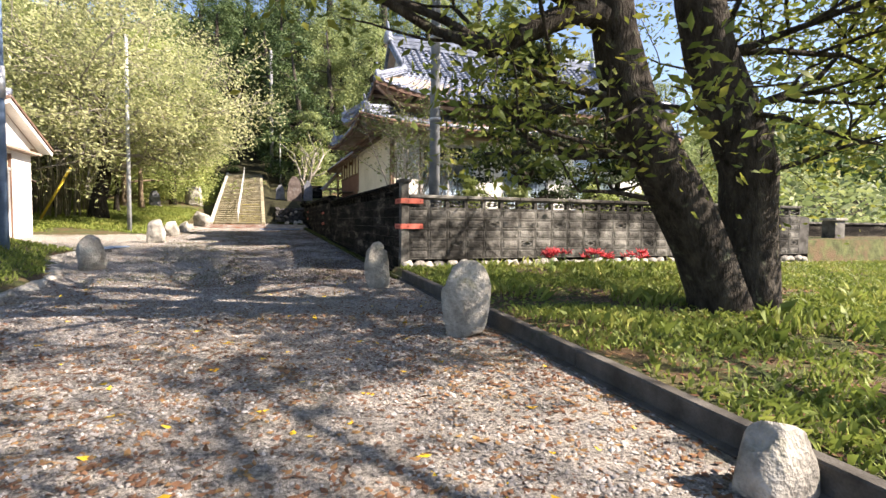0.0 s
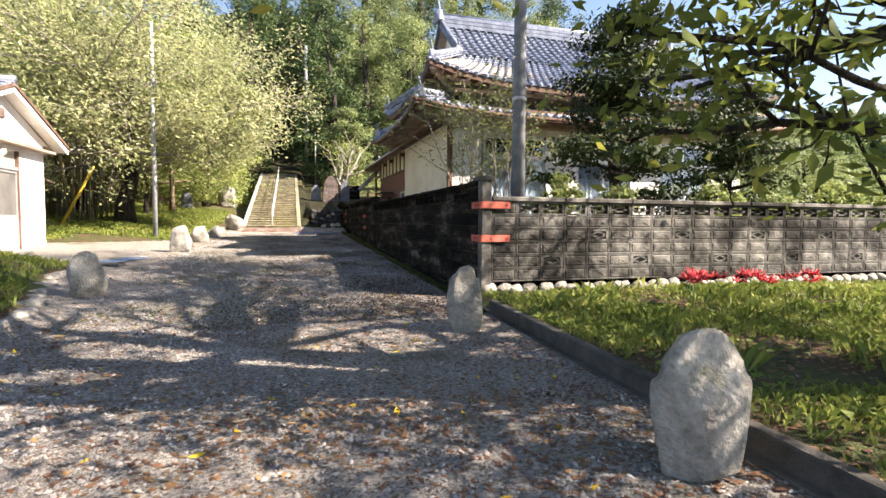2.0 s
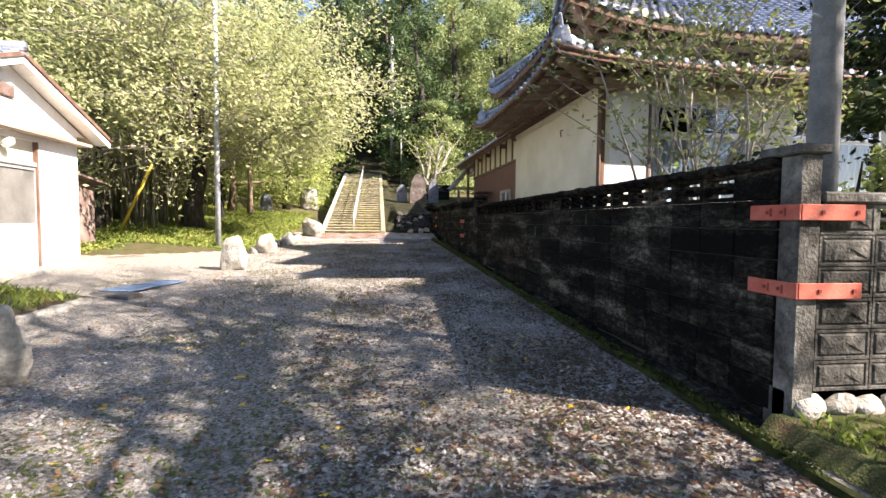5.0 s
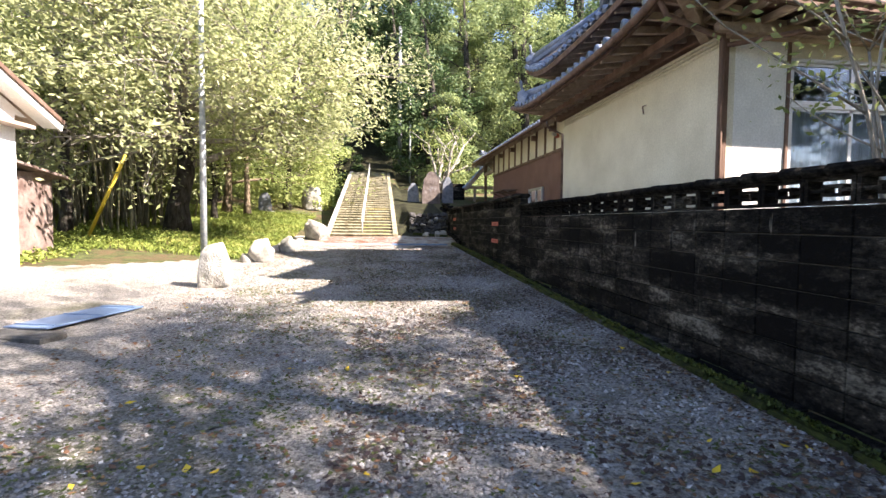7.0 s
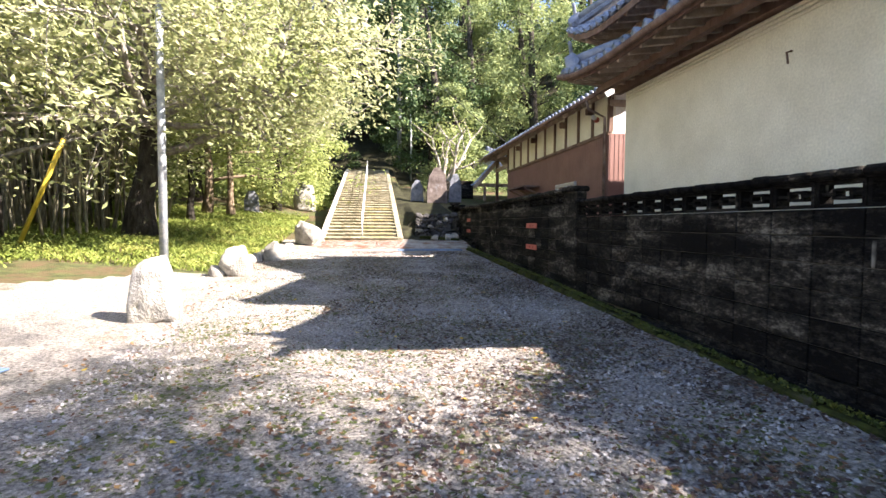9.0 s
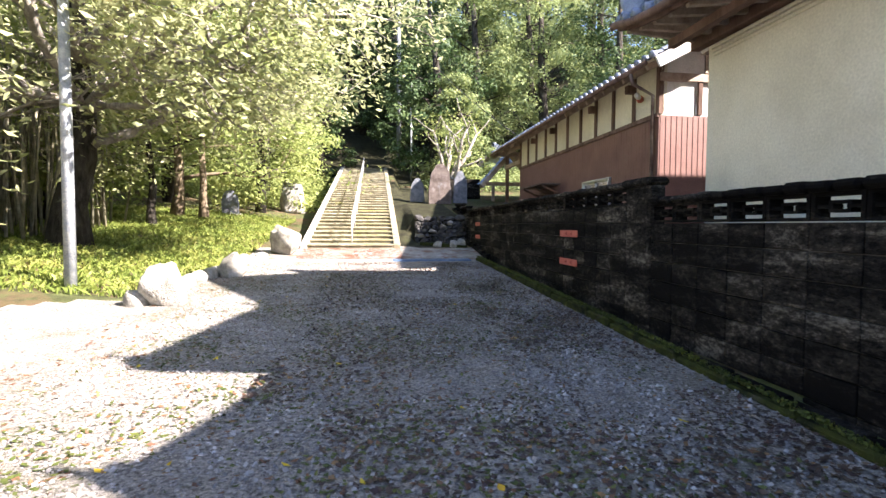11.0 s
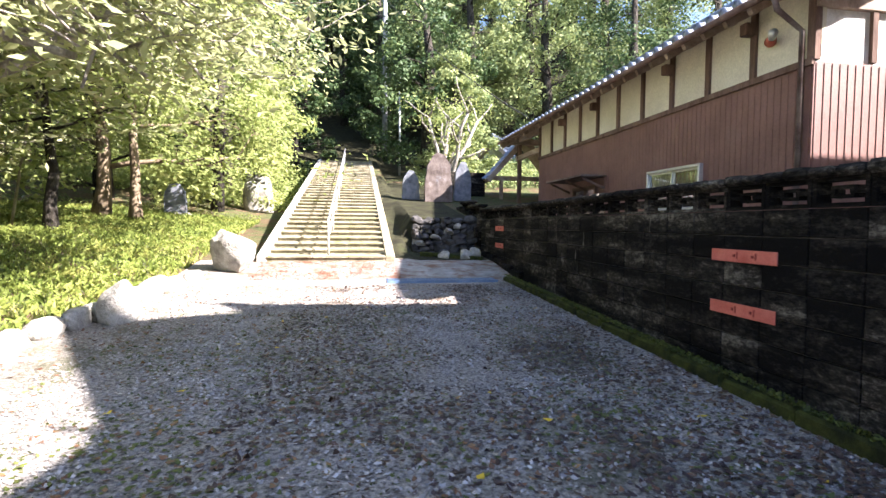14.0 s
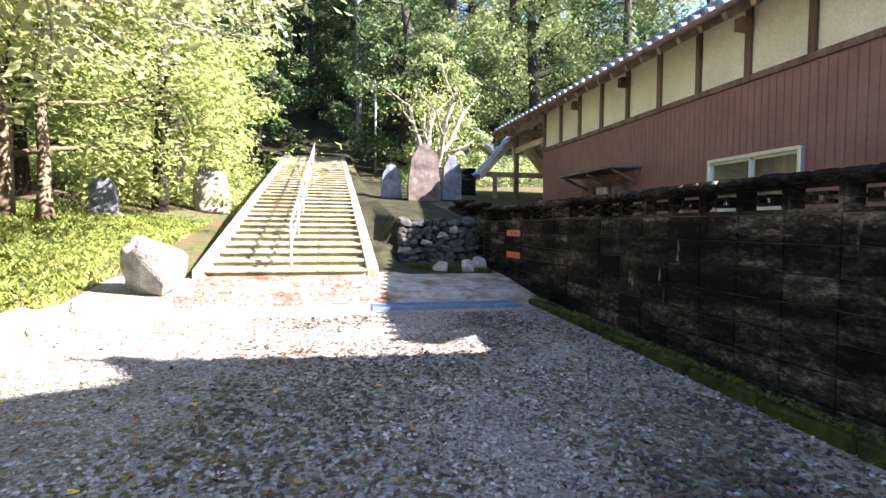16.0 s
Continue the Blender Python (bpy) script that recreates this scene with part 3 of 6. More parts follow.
# ---- standing stones on the drive ----
for x, y, w, d, h, sd, lab in ((2.2, 1.62, 0.33, 0.3, 0.37, 1, "low rounded grey boulder beside the kerb"), (1.98, 4.7, 0.58, 0.36, 0.72, 2, "tall grey standing stone with a cleft foot"), (1.74, 7.78, 0.33, 0.28, 0.76, 3, "pale standing stone beside the kerb"),
                            (-2.85, 10.9, 0.4, 0.34, 0.68, 4, "grey standing stone with a hollow foot"), (-2.95, 17.95, 0.56, 0.34, 0.86, 5, "sunlit pale standing stone"), (-3.05, 21.75, 0.56, 0.42, 0.6, 6, "sunlit pale boulder on the gravel"),
                            (-2.95, 24.6, 0.42, 0.36, 0.5, 7, "pale pointed stone by the bank"), (-2.6, 28.5, 0.75, 0.7, 0.8, 8, "large sunlit pale boulder beside the steps"), (-3.3, 26.6, 0.5, 0.4, 0.3, 9, "low pale boulder by the bank"),
                            (-4.05, 39.0, 1.25, 0.8, 1.45, 10, "pointed pale rock on the slope"), (1.55, 29.9, 0.3, 0.26, 0.2, 11, "small round grey stone"), (2.0, 29.7, 0.3, 0.28, 0.26, 12, "small round grey stone"), (2.25, 29.9, 0.34, 0.3, 0.28, 13, "small pale stone by the wall")):
    st = part("standing_stone" if h > 0.45 else "boulder", boulder(bmesh.new(), (0, 0, 0), (w, d, h), sd, 4, 0.2, 0.12), M_STONE, smooth=True)
    st.matrix_world = pose(x, y, gz(x, y) - 0.04)
    tagged(st, lab, "stone", "stones along the drive")


# ---- stone steps ----
SX0, SX1, SY, SZ, TREAD, RISE, NSTEP = -2.2, 0.2, 29.3, 1.06, 0.51, 0.12, 34


def steps():
    s = thing("stone_steps", (0, SY, SZ), "worn stone steps with yellow-edged treads climbing the slope", "stairs", kind="structure")
    meshes = []
    for k, (a, b) in enumerate(((SX0, SX0 + 0.9), (SX0 + 0.905, SX0 + 1.62), (SX0 + 1.625, SX1))):
        meshes.append(part_mesh("step_stone", boxm(a, b, -0.02, TREAD + 0.06, RISE - 0.05, RISE, 0.012), M_STEP))
    riser = part_mesh("riser_stone", boxm(SX0, SX1, 0.015, TREAD + 0.03, -0.35, RISE - 0.052), M_RISER)
    for i in range(NSTEP):
        child("riser_stone", riser, s, pose(0, i * TREAD, i * RISE))
        for me in meshes:
            child("step_stone", me, s, pose(0, i * TREAD, i * RISE))
    line = part_mesh("edge_line", boxm(SX0 + 1.2, SX1 - 0.06, -0.023, 0.012, RISE - 0.014, RISE + 0.003), M_LINE)
    for i in (0, 1, 2, 3, 5, 7, 9):
        child("edge_line", line, s, pose(0, i * TREAD, i * RISE))
    n = 9
    for sx, w in ((SX0 - 0.2, 0.2), (SX1, 0.2)):
        for j in range(n):
            y0, y1 = j * NSTEP * TREAD / n, (j + 1) * NSTEP * TREAD / n - 0.02
            bm = boxm(sx, sx + w, y0, y1, -2.2, 0.12, 0.015)
            for v in bm.verts:
                v.co.z += v.co.y * RISE / TREAD
            part("side_stone", bm, M_RISER if sx > -1 else M_CONC, s)


steps()


def handrail():
    r = thing("handrail", (-0.98, SY, SZ), "white painted steel handrail on the steps", "handrail")
    sl = RISE / TREAD
    tube("rail", [(0, 0.2, 0.85), (0, NSTEP * TREAD - 1, 0.85 + (NSTEP * TREAD - 1.2) * sl)], 0.022, M_STEEL, r)
    tube("lower_rail", [(0, 0.2, 0.5), (0, NSTEP * TREAD - 1, 0.5 + (NSTEP * TREAD - 1.2) * sl)], 0.016, M_STEEL, r)
    for k in range(8):
        y = 0.2 + k * 2.1
        i = int(y / TREAD)
        tube("post", [(0, y, (i + 1) * RISE), (0, y, 0.85 + (y - 0.2) * sl)], 0.024, M_STEEL, r)


handrail()


# ---- tiled roofs ----
def raised(u, lift):
    """How far an eave has risen towards its corners, at u from one end to the other."""
    return Vector((0, 0, lift * abs(2 * u - 1) ** 4))


def eave_points(p, q, lift, n=14):
    p, q = Vector(p), Vector(q)
    return [p.lerp(q, i / n) + raised(i / n, lift) for i in range(n + 1)]


def tile_slope(name, a, b, c, d, parent, pitch=0.27, course=0.24, material=None, thick=0.05, lift=0.0):
    """A tiled slope: a-b along the eave, d-c along the top. Rows of barrel tiles run up the slope, courses stepped."""
    a, b, c, d = map(Vector, (a, b, c, d))
    along = (b - a)
    n = max(2, round(along.length / pitch))
    m = max(2, round(((d - a).length + (c - b).length) / 2 / course))
    nrm = along.cross(d - a).normalized()
    if nrm.z < 0:
        nrm = -nrm
    prof = [(0.0, 0.0), (0.2, -0.012), (0.5, -0.015), (0.62, 0.0), (0.7, 0.045), (0.82, 0.06), (0.94, 0.045)]
    verts, faces = [], []
    cols = n * len(prof) + 1
    for j in range(m):
        for t, step in ((j / m, 0.03), ((j + 1) / m, 0.0)):
            p0, p1 = a.lerp(d, t), b.lerp(c, t)
            for k in range(cols):
                i, q = divmod(k, len(prof))
                u = (i + (prof[q][0] if i < n else 0)) / n
                sag = -0.16 * math.sin(math.pi * t) * 0.35
                verts.append(p0.lerp(p1, min(u, 1)) + raised(min(u, 1), lift) * (1 - t) ** 2 + nrm * (thick + step + sag + (prof[q][1] if i < n else 0)))
    for j in range(m):
        for k in range(cols - 1):
            o = j * 2 * cols + k
            faces.append((o, o + 1, o + cols + 1, o + cols))
            if j:
                faces.append((o - cols, o - cols + 1, o + 1, o))
    ob = part(name, mesh_of(name, verts, faces, material or M_TILE), None, parent)
    bm = bmesh.new()
    rows = [[bm.verts.new(p0.lerp(p1, i / 14) + raised(i / 14, lift) * (1 - t) ** 2 + nrm * o) for i in range(15)] for p0, p1, t, o in ((a, b, 0, thick - 0.03), (a, b, 0, -0.02), (d, c, 1, -0.02), (d, c, 1, thick - 0.03))]
    for r0, r1 in zip(rows, rows[1:]):
        for i in range(14):
            bm.faces.new((r0[i], r0[i + 1], r1[i + 1], r1[i]))
    part("soffit_board", bm, M_WOODP, parent)
    return ob


def eave_tiles(p, q, parent, pitch=0.27, lift=0.0):
    """Round end tiles along an eave."""
    p, q = Vector(p), Vector(q)
    n = round((q - p).length / pitch)
    out = (q - p).normalized().cross(Vector((0, 0, 1)))
    runs = []
    for i in range(n):
        c = p.lerp(q, (i + 0.82) / n) + raised((i + 0.82) / n, lift) + Vector((0, 0, 0.09))
        runs.append(([c - out * 0.05, c + out * 0.05], 0.065))
    return tagged(tubes("eave_edge_tile", runs, M_TILE, parent, 10), kind="stuff")


def ridge(p, q, parent, w=0.26, h=0.32):
    p, q = Vector(p), Vector(q)
    for k in range(3):
        part("ridge_course", beam(bmesh.new(), p + Vector((0, 0, h * (k + 0.5) / 3)), q + Vector((0, 0, h * (k + 0.5) / 3)), w - 0.04 * k, h / 3 - 0.015, 0.012), M_TILE, parent)
    return tube("ridge_cap", [p + Vector((0, 0, h)), q + Vector((0, 0, h))], 0.09, M_TILE, parent, 10)


def end_tile(at, parent, s=1.0):
    """The ornamental block at a ridge's end."""
    x, y, z = at
    bm = bmesh.new()
    boulder(bm, (x, y, z), (0.3 * s, 0.34 * s, 0.4 * s), x + y, 3, 0.25, 0.25)
    beam(bm, (x, y, z + 0.3 * s), (x - 0.08 * s, y - 0.05 * s, z + 0.62 * s), 0.08 * s, 0.08 * s, 0.02)
    part("ridge_end_tile", bm, M_TILE, parent, smooth=False)


def rafters(p, q, inward, parent, n, w=0.075, h=0.1, length=1.1, name="rafter", lift=0.0, material=None):
    p, q, inward = Vector(p), Vector(q), Vector(inward).normalized()
    for i in range(n):
        a = p.lerp(q, (i + 0.5) / n)
        part(name, beam(bmesh.new(), a + raised((i + 0.5) / n, lift), a + inward * length, w, h), material or M_WOODP, parent)


def eave_board(p, q, lift, parent, name, w, h, material):
    """A timber that follows a rising eave."""
    pts = eave_points(p, q, lift)
    side = (pts[-1] - pts[0]).cross(Vector((0, 0, 1))).normalized() * w / 2
    up = Vector((0, 0, h / 2))
    bm = bmesh.new()
    rings = [[bm.verts.new(v + o) for o in (side + up, -side + up, -side - up, side - up)] for v in pts]
    for a, b in zip(rings, rings[1:]):
        for k in range(4):
            bm.faces.new((a[k], a[(k + 1) % 4], b[(k + 1) % 4], b[k]))
    bm.faces.new(rings[0])
    bm.faces.new(rings[-1])
    return part(name, bm, material, parent)


def eave_ceiling(p, q, inward, lift, parent, material):
    """Boards laid over the rafters of an eave."""
    pts, inward = eave_points(p, q, lift), Vector(inward)
    p, q = Vector(p), Vector(q)
    bm = bmesh.new()
    a = [bm.verts.new(v) for v in pts]
    b = [bm.verts.new(p.lerp(q, i / 14) + inward) for i in range(15)]
    for i in range(14):
        bm.faces.new((a[i], a[i + 1], b[i + 1], b[i]))
    bmesh.ops.solidify(bm, geom=bm.faces[:], thickness=0.02)
    part("eave_lining", bm, material, parent)


# ---- the main house ----
HX0, HX1, HY0, HY1 = 3.85, 13.2, 15.2, 20.68
LE, UE, RISE_L, RISE_U = 4.03, 5.15, 0.27, 0.5  # eave heights in the middle, and how far the corners rise


def window(parent, at, w, h, axis, panes=2, name="window", curtain=True, transom=0.0, trim=None):
    """A sliding window in a frame; axis x: lies along x and faces -y; axis y: lies along y and faces -x."""
    x, y, z = at
    metal = trim or M_ALU
    wd = part(name, bmesh.new(), metal, parent)
    m = pose(x, y, z) if axis == "x" else pose(x, y, z, 0, 0, -90)

    def put(nm, bm, mt, lab=""):
        bm.transform(m)
        return part(nm, bm, mt, wd, lab)
    f = 0.05
    for a in ((0, w, -0.05, 0.06, 0, f), (0, w, -0.05, 0.06, h - f, h), (0, f, -0.05, 0.06, f, h - f), (w - f, w, -0.05, 0.06, f, h - f)):
        put("frame_bar", boxm(*a, 0.005), metal)
    top = h - f - transom
    if transom:
        put("transom_bar", boxm(f, w - f, -0.04, 0.05, top - 0.06, top, 0.004), metal)
    for i in range(panes):
        x0, x1 = f + i * (w - 2 * f) / panes, f + (i + 1) * (w - 2 * f) / panes
        dy = 0.02 * (i % 2)
        for z0, z1 in ((f, top - (0.06 if transom else 0)),) + (((top, h - f),) if transom else ()):
            put("pane", boxm(x0 + 0.03, x1 - 0.03, dy, dy + 0.006, z0 + 0.03, z1 - 0.03), M_GLASS).visible_shadow = False
            bm = bmesh.new()
            for a in ((x0, x1, z0, z0 + 0.035), (x0, x1, z1 - 0.035, z1), (x0, x0 + 0.035, z0, z1), (x1 - 0.035, x1, z0, z1)):
                box(bm, a[0], a[1], dy - 0.015, dy + 0.02, a[2], a[3])
            put("sash", bm, metal)
    if curtain:
        bm = bmesh.new()
        n = 40
        vs = []
        for i in range(n + 1):
            xx = f + (w - 2 * f) * i / n
            yy = 0.13 + 0.025 * math.sin(i * 1.9)
            vs.append((bm.verts.new((xx, yy, f)), bm.verts.new((xx, yy, top))))
        for i in range(n):
            bm.faces.new((vs[i][0], vs[i + 1][0], vs[i + 1][1], vs[i][1]))
        bmesh.ops.solidify(bm, geom=bm.faces[:], thickness=0.004)
        put("curtain", bm, M_CLOTH)
    return wd


def main_house():
    h = thing("main_house", (0, 0, 0), "old cream-plastered house with a tiled hip-and-gable roof behind the block wall", "house")
    part("west_wall", boxm(HX0, HX0 + 0.15, HY0, HY1, 0.6, 4.35), M_PLASTER, h)
    part("east_wall", boxm(HX1 - 0.15, HX1, HY0, HY1, 0.6, 4.35), M_PLASTER, h)
    part("north_wall", boxm(HX0 + 0.15, HX1 - 0.15, HY1 - 0.15, HY1, 0.6, 4.35), M_PLASTER, h)
    # front wall with openings between piers
    opens = [(4.75, 6.6), (7.5, 9.3), (10.2, 12.0)]
    x = HX0 + 0.15
    for a, b in opens + [(HX1 - 0.15, 99)]:
        part("front_wall", boxm(x, a, HY0, HY0 + 0.15, 0.6, 4.35), M_WHITE, h)
        x = b
    for a, b in opens:
        part("front_wall_above", boxm(a, b, HY0, HY0 + 0.15, 3.72, 4.35), M_PLASTER, h)
        part("front_wall_below", boxm(a, b, HY0, HY0 + 0.15, 0.6, 1.5), M_WHITE, h)
        window(h, (a, HY0 + 0.05, 1.5), b - a, 2.22, "x", 2, transom=0.5)
    # Inner floor and wall painted near black so the room reads as unlit.
    part("inner_floor", boxm(HX0 + 0.15, HX1 - 0.15, HY0 + 0.15, HY1 - 0.15, 1.0, 1.1), M_DARK, h)
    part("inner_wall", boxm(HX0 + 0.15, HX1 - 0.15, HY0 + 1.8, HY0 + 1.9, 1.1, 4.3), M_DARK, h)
    part("loft_floor", boxm(HX0, HX1, HY0, HY1, 4.35, 4.42), M_WOOD, h)
    for nm, a in (("corner_post", (HX0 - 0.02, HX0 + 0.06, HY0 - 0.02, HY0 + 0.06)), ("window_post", (4.7, 4.75, HY0 - 0.02, HY0 + 0.06))):
        part(nm, boxm(*a, 0.6, 4.3, 0.008), M_WOOD, h)
    # mouldings under the eave on the west side
    for k in range(3):
        part("moulding", boxm(HX0 - 0.02 - 0.015 * k, HX0 - 0.002, HY0 + 0.1, HY1 - 0.1, 3.83 + k * 0.045, 3.865 + k * 0.045, 0.004), M_PLASTER, h)
    part("wall_plate", boxm(HX0 - 0.13, HX0 - 0.001, HY0 - 0.13, HY1 + 0.2, 3.98, 4.12, 0.01), M_WOOD, h)
    part("wall_plate", boxm(HX0 + 0.001, HX1, HY0 - 0.13, HY0 - 0.001, 3.9, 4.12, 0.01), M_WOODP, h)
    # wall of the upper band, between the two roofs
    part("upper_wall", boxm(4.75, 14.2, 17.4, 22.2, 4.42, 5.9), M_WOODP, h)
    # lower roof round the house, upper hip-and-gable roof
    lo = [(2.78, 14.48, LE), (14.3, 14.48, LE), (14.3, 21.0, LE), (2.78, 21.0, LE)]
    li = [(4.7, 17.35, LE + 0.95), (14.2, 17.35, LE + 0.95), (14.2, 20.3, LE + 0.4), (4.7, 20.3, LE + 0.95)]
    ue = [(3.45, 15.8, UE), (15.4, 15.8, UE), (15.4, 22.5, UE), (3.45, 22.5, UE)]
    gb = [(4.95, 17.9, 6.5), (14.1, 17.9, 6.5), (14.1, 21.3, 6.5), (4.95, 21.3, 6.5)]
    r0, r1 = (4.9, 19.8, 8.05), (14.2, 19.8, 8.05)
    for i in range(4):
        j = (i + 1) % 4
        tile_slope("lower_roof", lo[i], lo[j], li[j], li[i], h, lift=RISE_L)
        tile_slope("upper_roof_skirt", ue[i], ue[j], gb[j], gb[i], h, lift=RISE_U)
        eave_tiles(lo[i], lo[j], h, lift=RISE_L)
        eave_tiles(ue[i], ue[j], h, lift=RISE_U)
    tile_slope("upper_roof", gb[0], gb[1], r1, r0, h)
    tile_slope("upper_roof", gb[2], gb[3], r0, r1, h)
    for xx in (5.2, 13.85):
        part("gable", prism(((xx, 17.95, 6.45), (xx, 21.4, 6.45), (xx, 19.8, 8.0)), (0.06, 0, 0)), M_WHITE, h)
    ridge(r0, r1, h, 0.3, 0.42)
    end_tile((4.85, 19.8, 8.2), h, 1.3)
    end_tile((14.25, 19.8, 8.2), h, 1.3)
    for p in (lo, ue):
        q = li if p is lo else gb
        for i in range(4):
            a, b = Vector(p[i]) + Vector((0, 0, 0.8 * (RISE_L if p is lo else RISE_U))), Vector(q[i])
            ridge(a.lerp(b, 0.12) + Vector((0, 0, 0.06)), b + Vector((0, 0, 0.06)), h, 0.2, 0.18)
            end_tile(a.lerp(b, 0.08) + Vector((0, 0, 0.1)), h, 0.8)
    for i, rr in ((0, r0), (3, r0), (1, r1), (2, r1)):
        ridge(Vector(gb[i]) + Vector((0, 0, 0.06)), Vector(rr) + Vector((0, 0, 0.06)), h, 0.2, 0.18)
        end_tile(Vector(gb[i]) + Vector((0, 0, 0.08)), h, 0.8)
    # rafters, boards, fascias and gutters of the eaves
    for z, x0, f0, y1, x1, rise, deep in ((LE - 0.06, 2.82, 14.53, 20.95, 14.25, RISE_L, 1.0), (UE - 0.06, 3.5, 15.85, 22.45, 15.35, RISE_U, 1.25)):
        rafters((x0, f0 + 0.2, z), (x0, y1, z), (1, 0, 0.14), h, 20, 0.06, 0.09, deep, lift=rise)
        rafters((x0 + 0.2, f0, z), (x1, f0, z), (0, 1, 0.14), h, 32, 0.06, 0.09, deep, lift=rise)
        eave_ceiling((x0, f0, z + 0.06), (x0, y1, z + 0.06), (deep, 0, 0.14 * deep), rise, h, M_WOOD)
        eave_ceiling((x0, f0, z + 0.064), (x1, f0, z + 0.064), (0, deep, 0.14 * deep), rise, h, M_WOOD)
        eave_board((x0 - 0.04, f0 - 0.04, z + 0.03), (x0 - 0.04, y1, z + 0.03), rise, h, "fascia", 0.04, 0.12, M_WOOD)
        eave_board((x0 - 0.04, f0 - 0.04, z + 0.03), (x1, f0 - 0.04, z + 0.03), rise, h, "fascia", 0.04, 0.12, M_WOOD)
        part("purlin", beam(bmesh.new(), (x0 + 0.5, f0 + 0.6, z), (x0 + 0.5, y1 - 0.3, z), 0.09, 0.1), M_WOOD, h)
        part("purlin", beam(bmesh.new(), (x0 + 0.8, f0 + 0.5, z), (x1, f0 + 0.5, z), 0.09, 0.1), M_WOODP, h)
        part("hip_beam", beam(bmesh.new(), (x0 + 0.02, f0 + 0.02, z + rise - 0.05), (x0 + 1.05, f0 + 1.05, z + 0.06), 0.13, 0.17, 0.01), M_WOODP, h)
    tube("gutter", eave_points((2.7, 14.2, LE - 0.03), (2.7, 20.95, LE - 0.03), RISE_L), 0.05, M_WOOD, h)
    tube("front_gutter", eave_points((2.72, 14.39, LE - 0.01), (14.1, 14.39, LE - 0.01), RISE_L), 0.05, M_WOOD, h)
    tube("downpipe", [(2.72, 14.75, LE + 0.1), (2.85, 14.78, LE - 0.08), (3.76, HY0 - 0.06, 3.9), (3.78, HY0 - 0.06, 3.84), (3.78, HY0 - 0.06, 0.9)], 0.035, M_WOOD, h)
    tube("downpipe", [(5.2, 14.39, LE - 0.06), (5.1, 14.44, LE - 0.1), (3.84, HY0 - 0.07, 3.8)], 0.03, M_WOOD, h)
    tubes("wall_hook", [([(HX0 - 0.02, 17.0, 3.5), (HX0 - 0.08, 17.0, 3.48), (HX0 - 0.06, 17.0, 3.36)], 0.012)], M_WOOD, h)


main_house()

# ---- the barn-like annexe ----
BX, BY0, BY1, BX1 = 5.18, 24.1, 33.8, 11.2


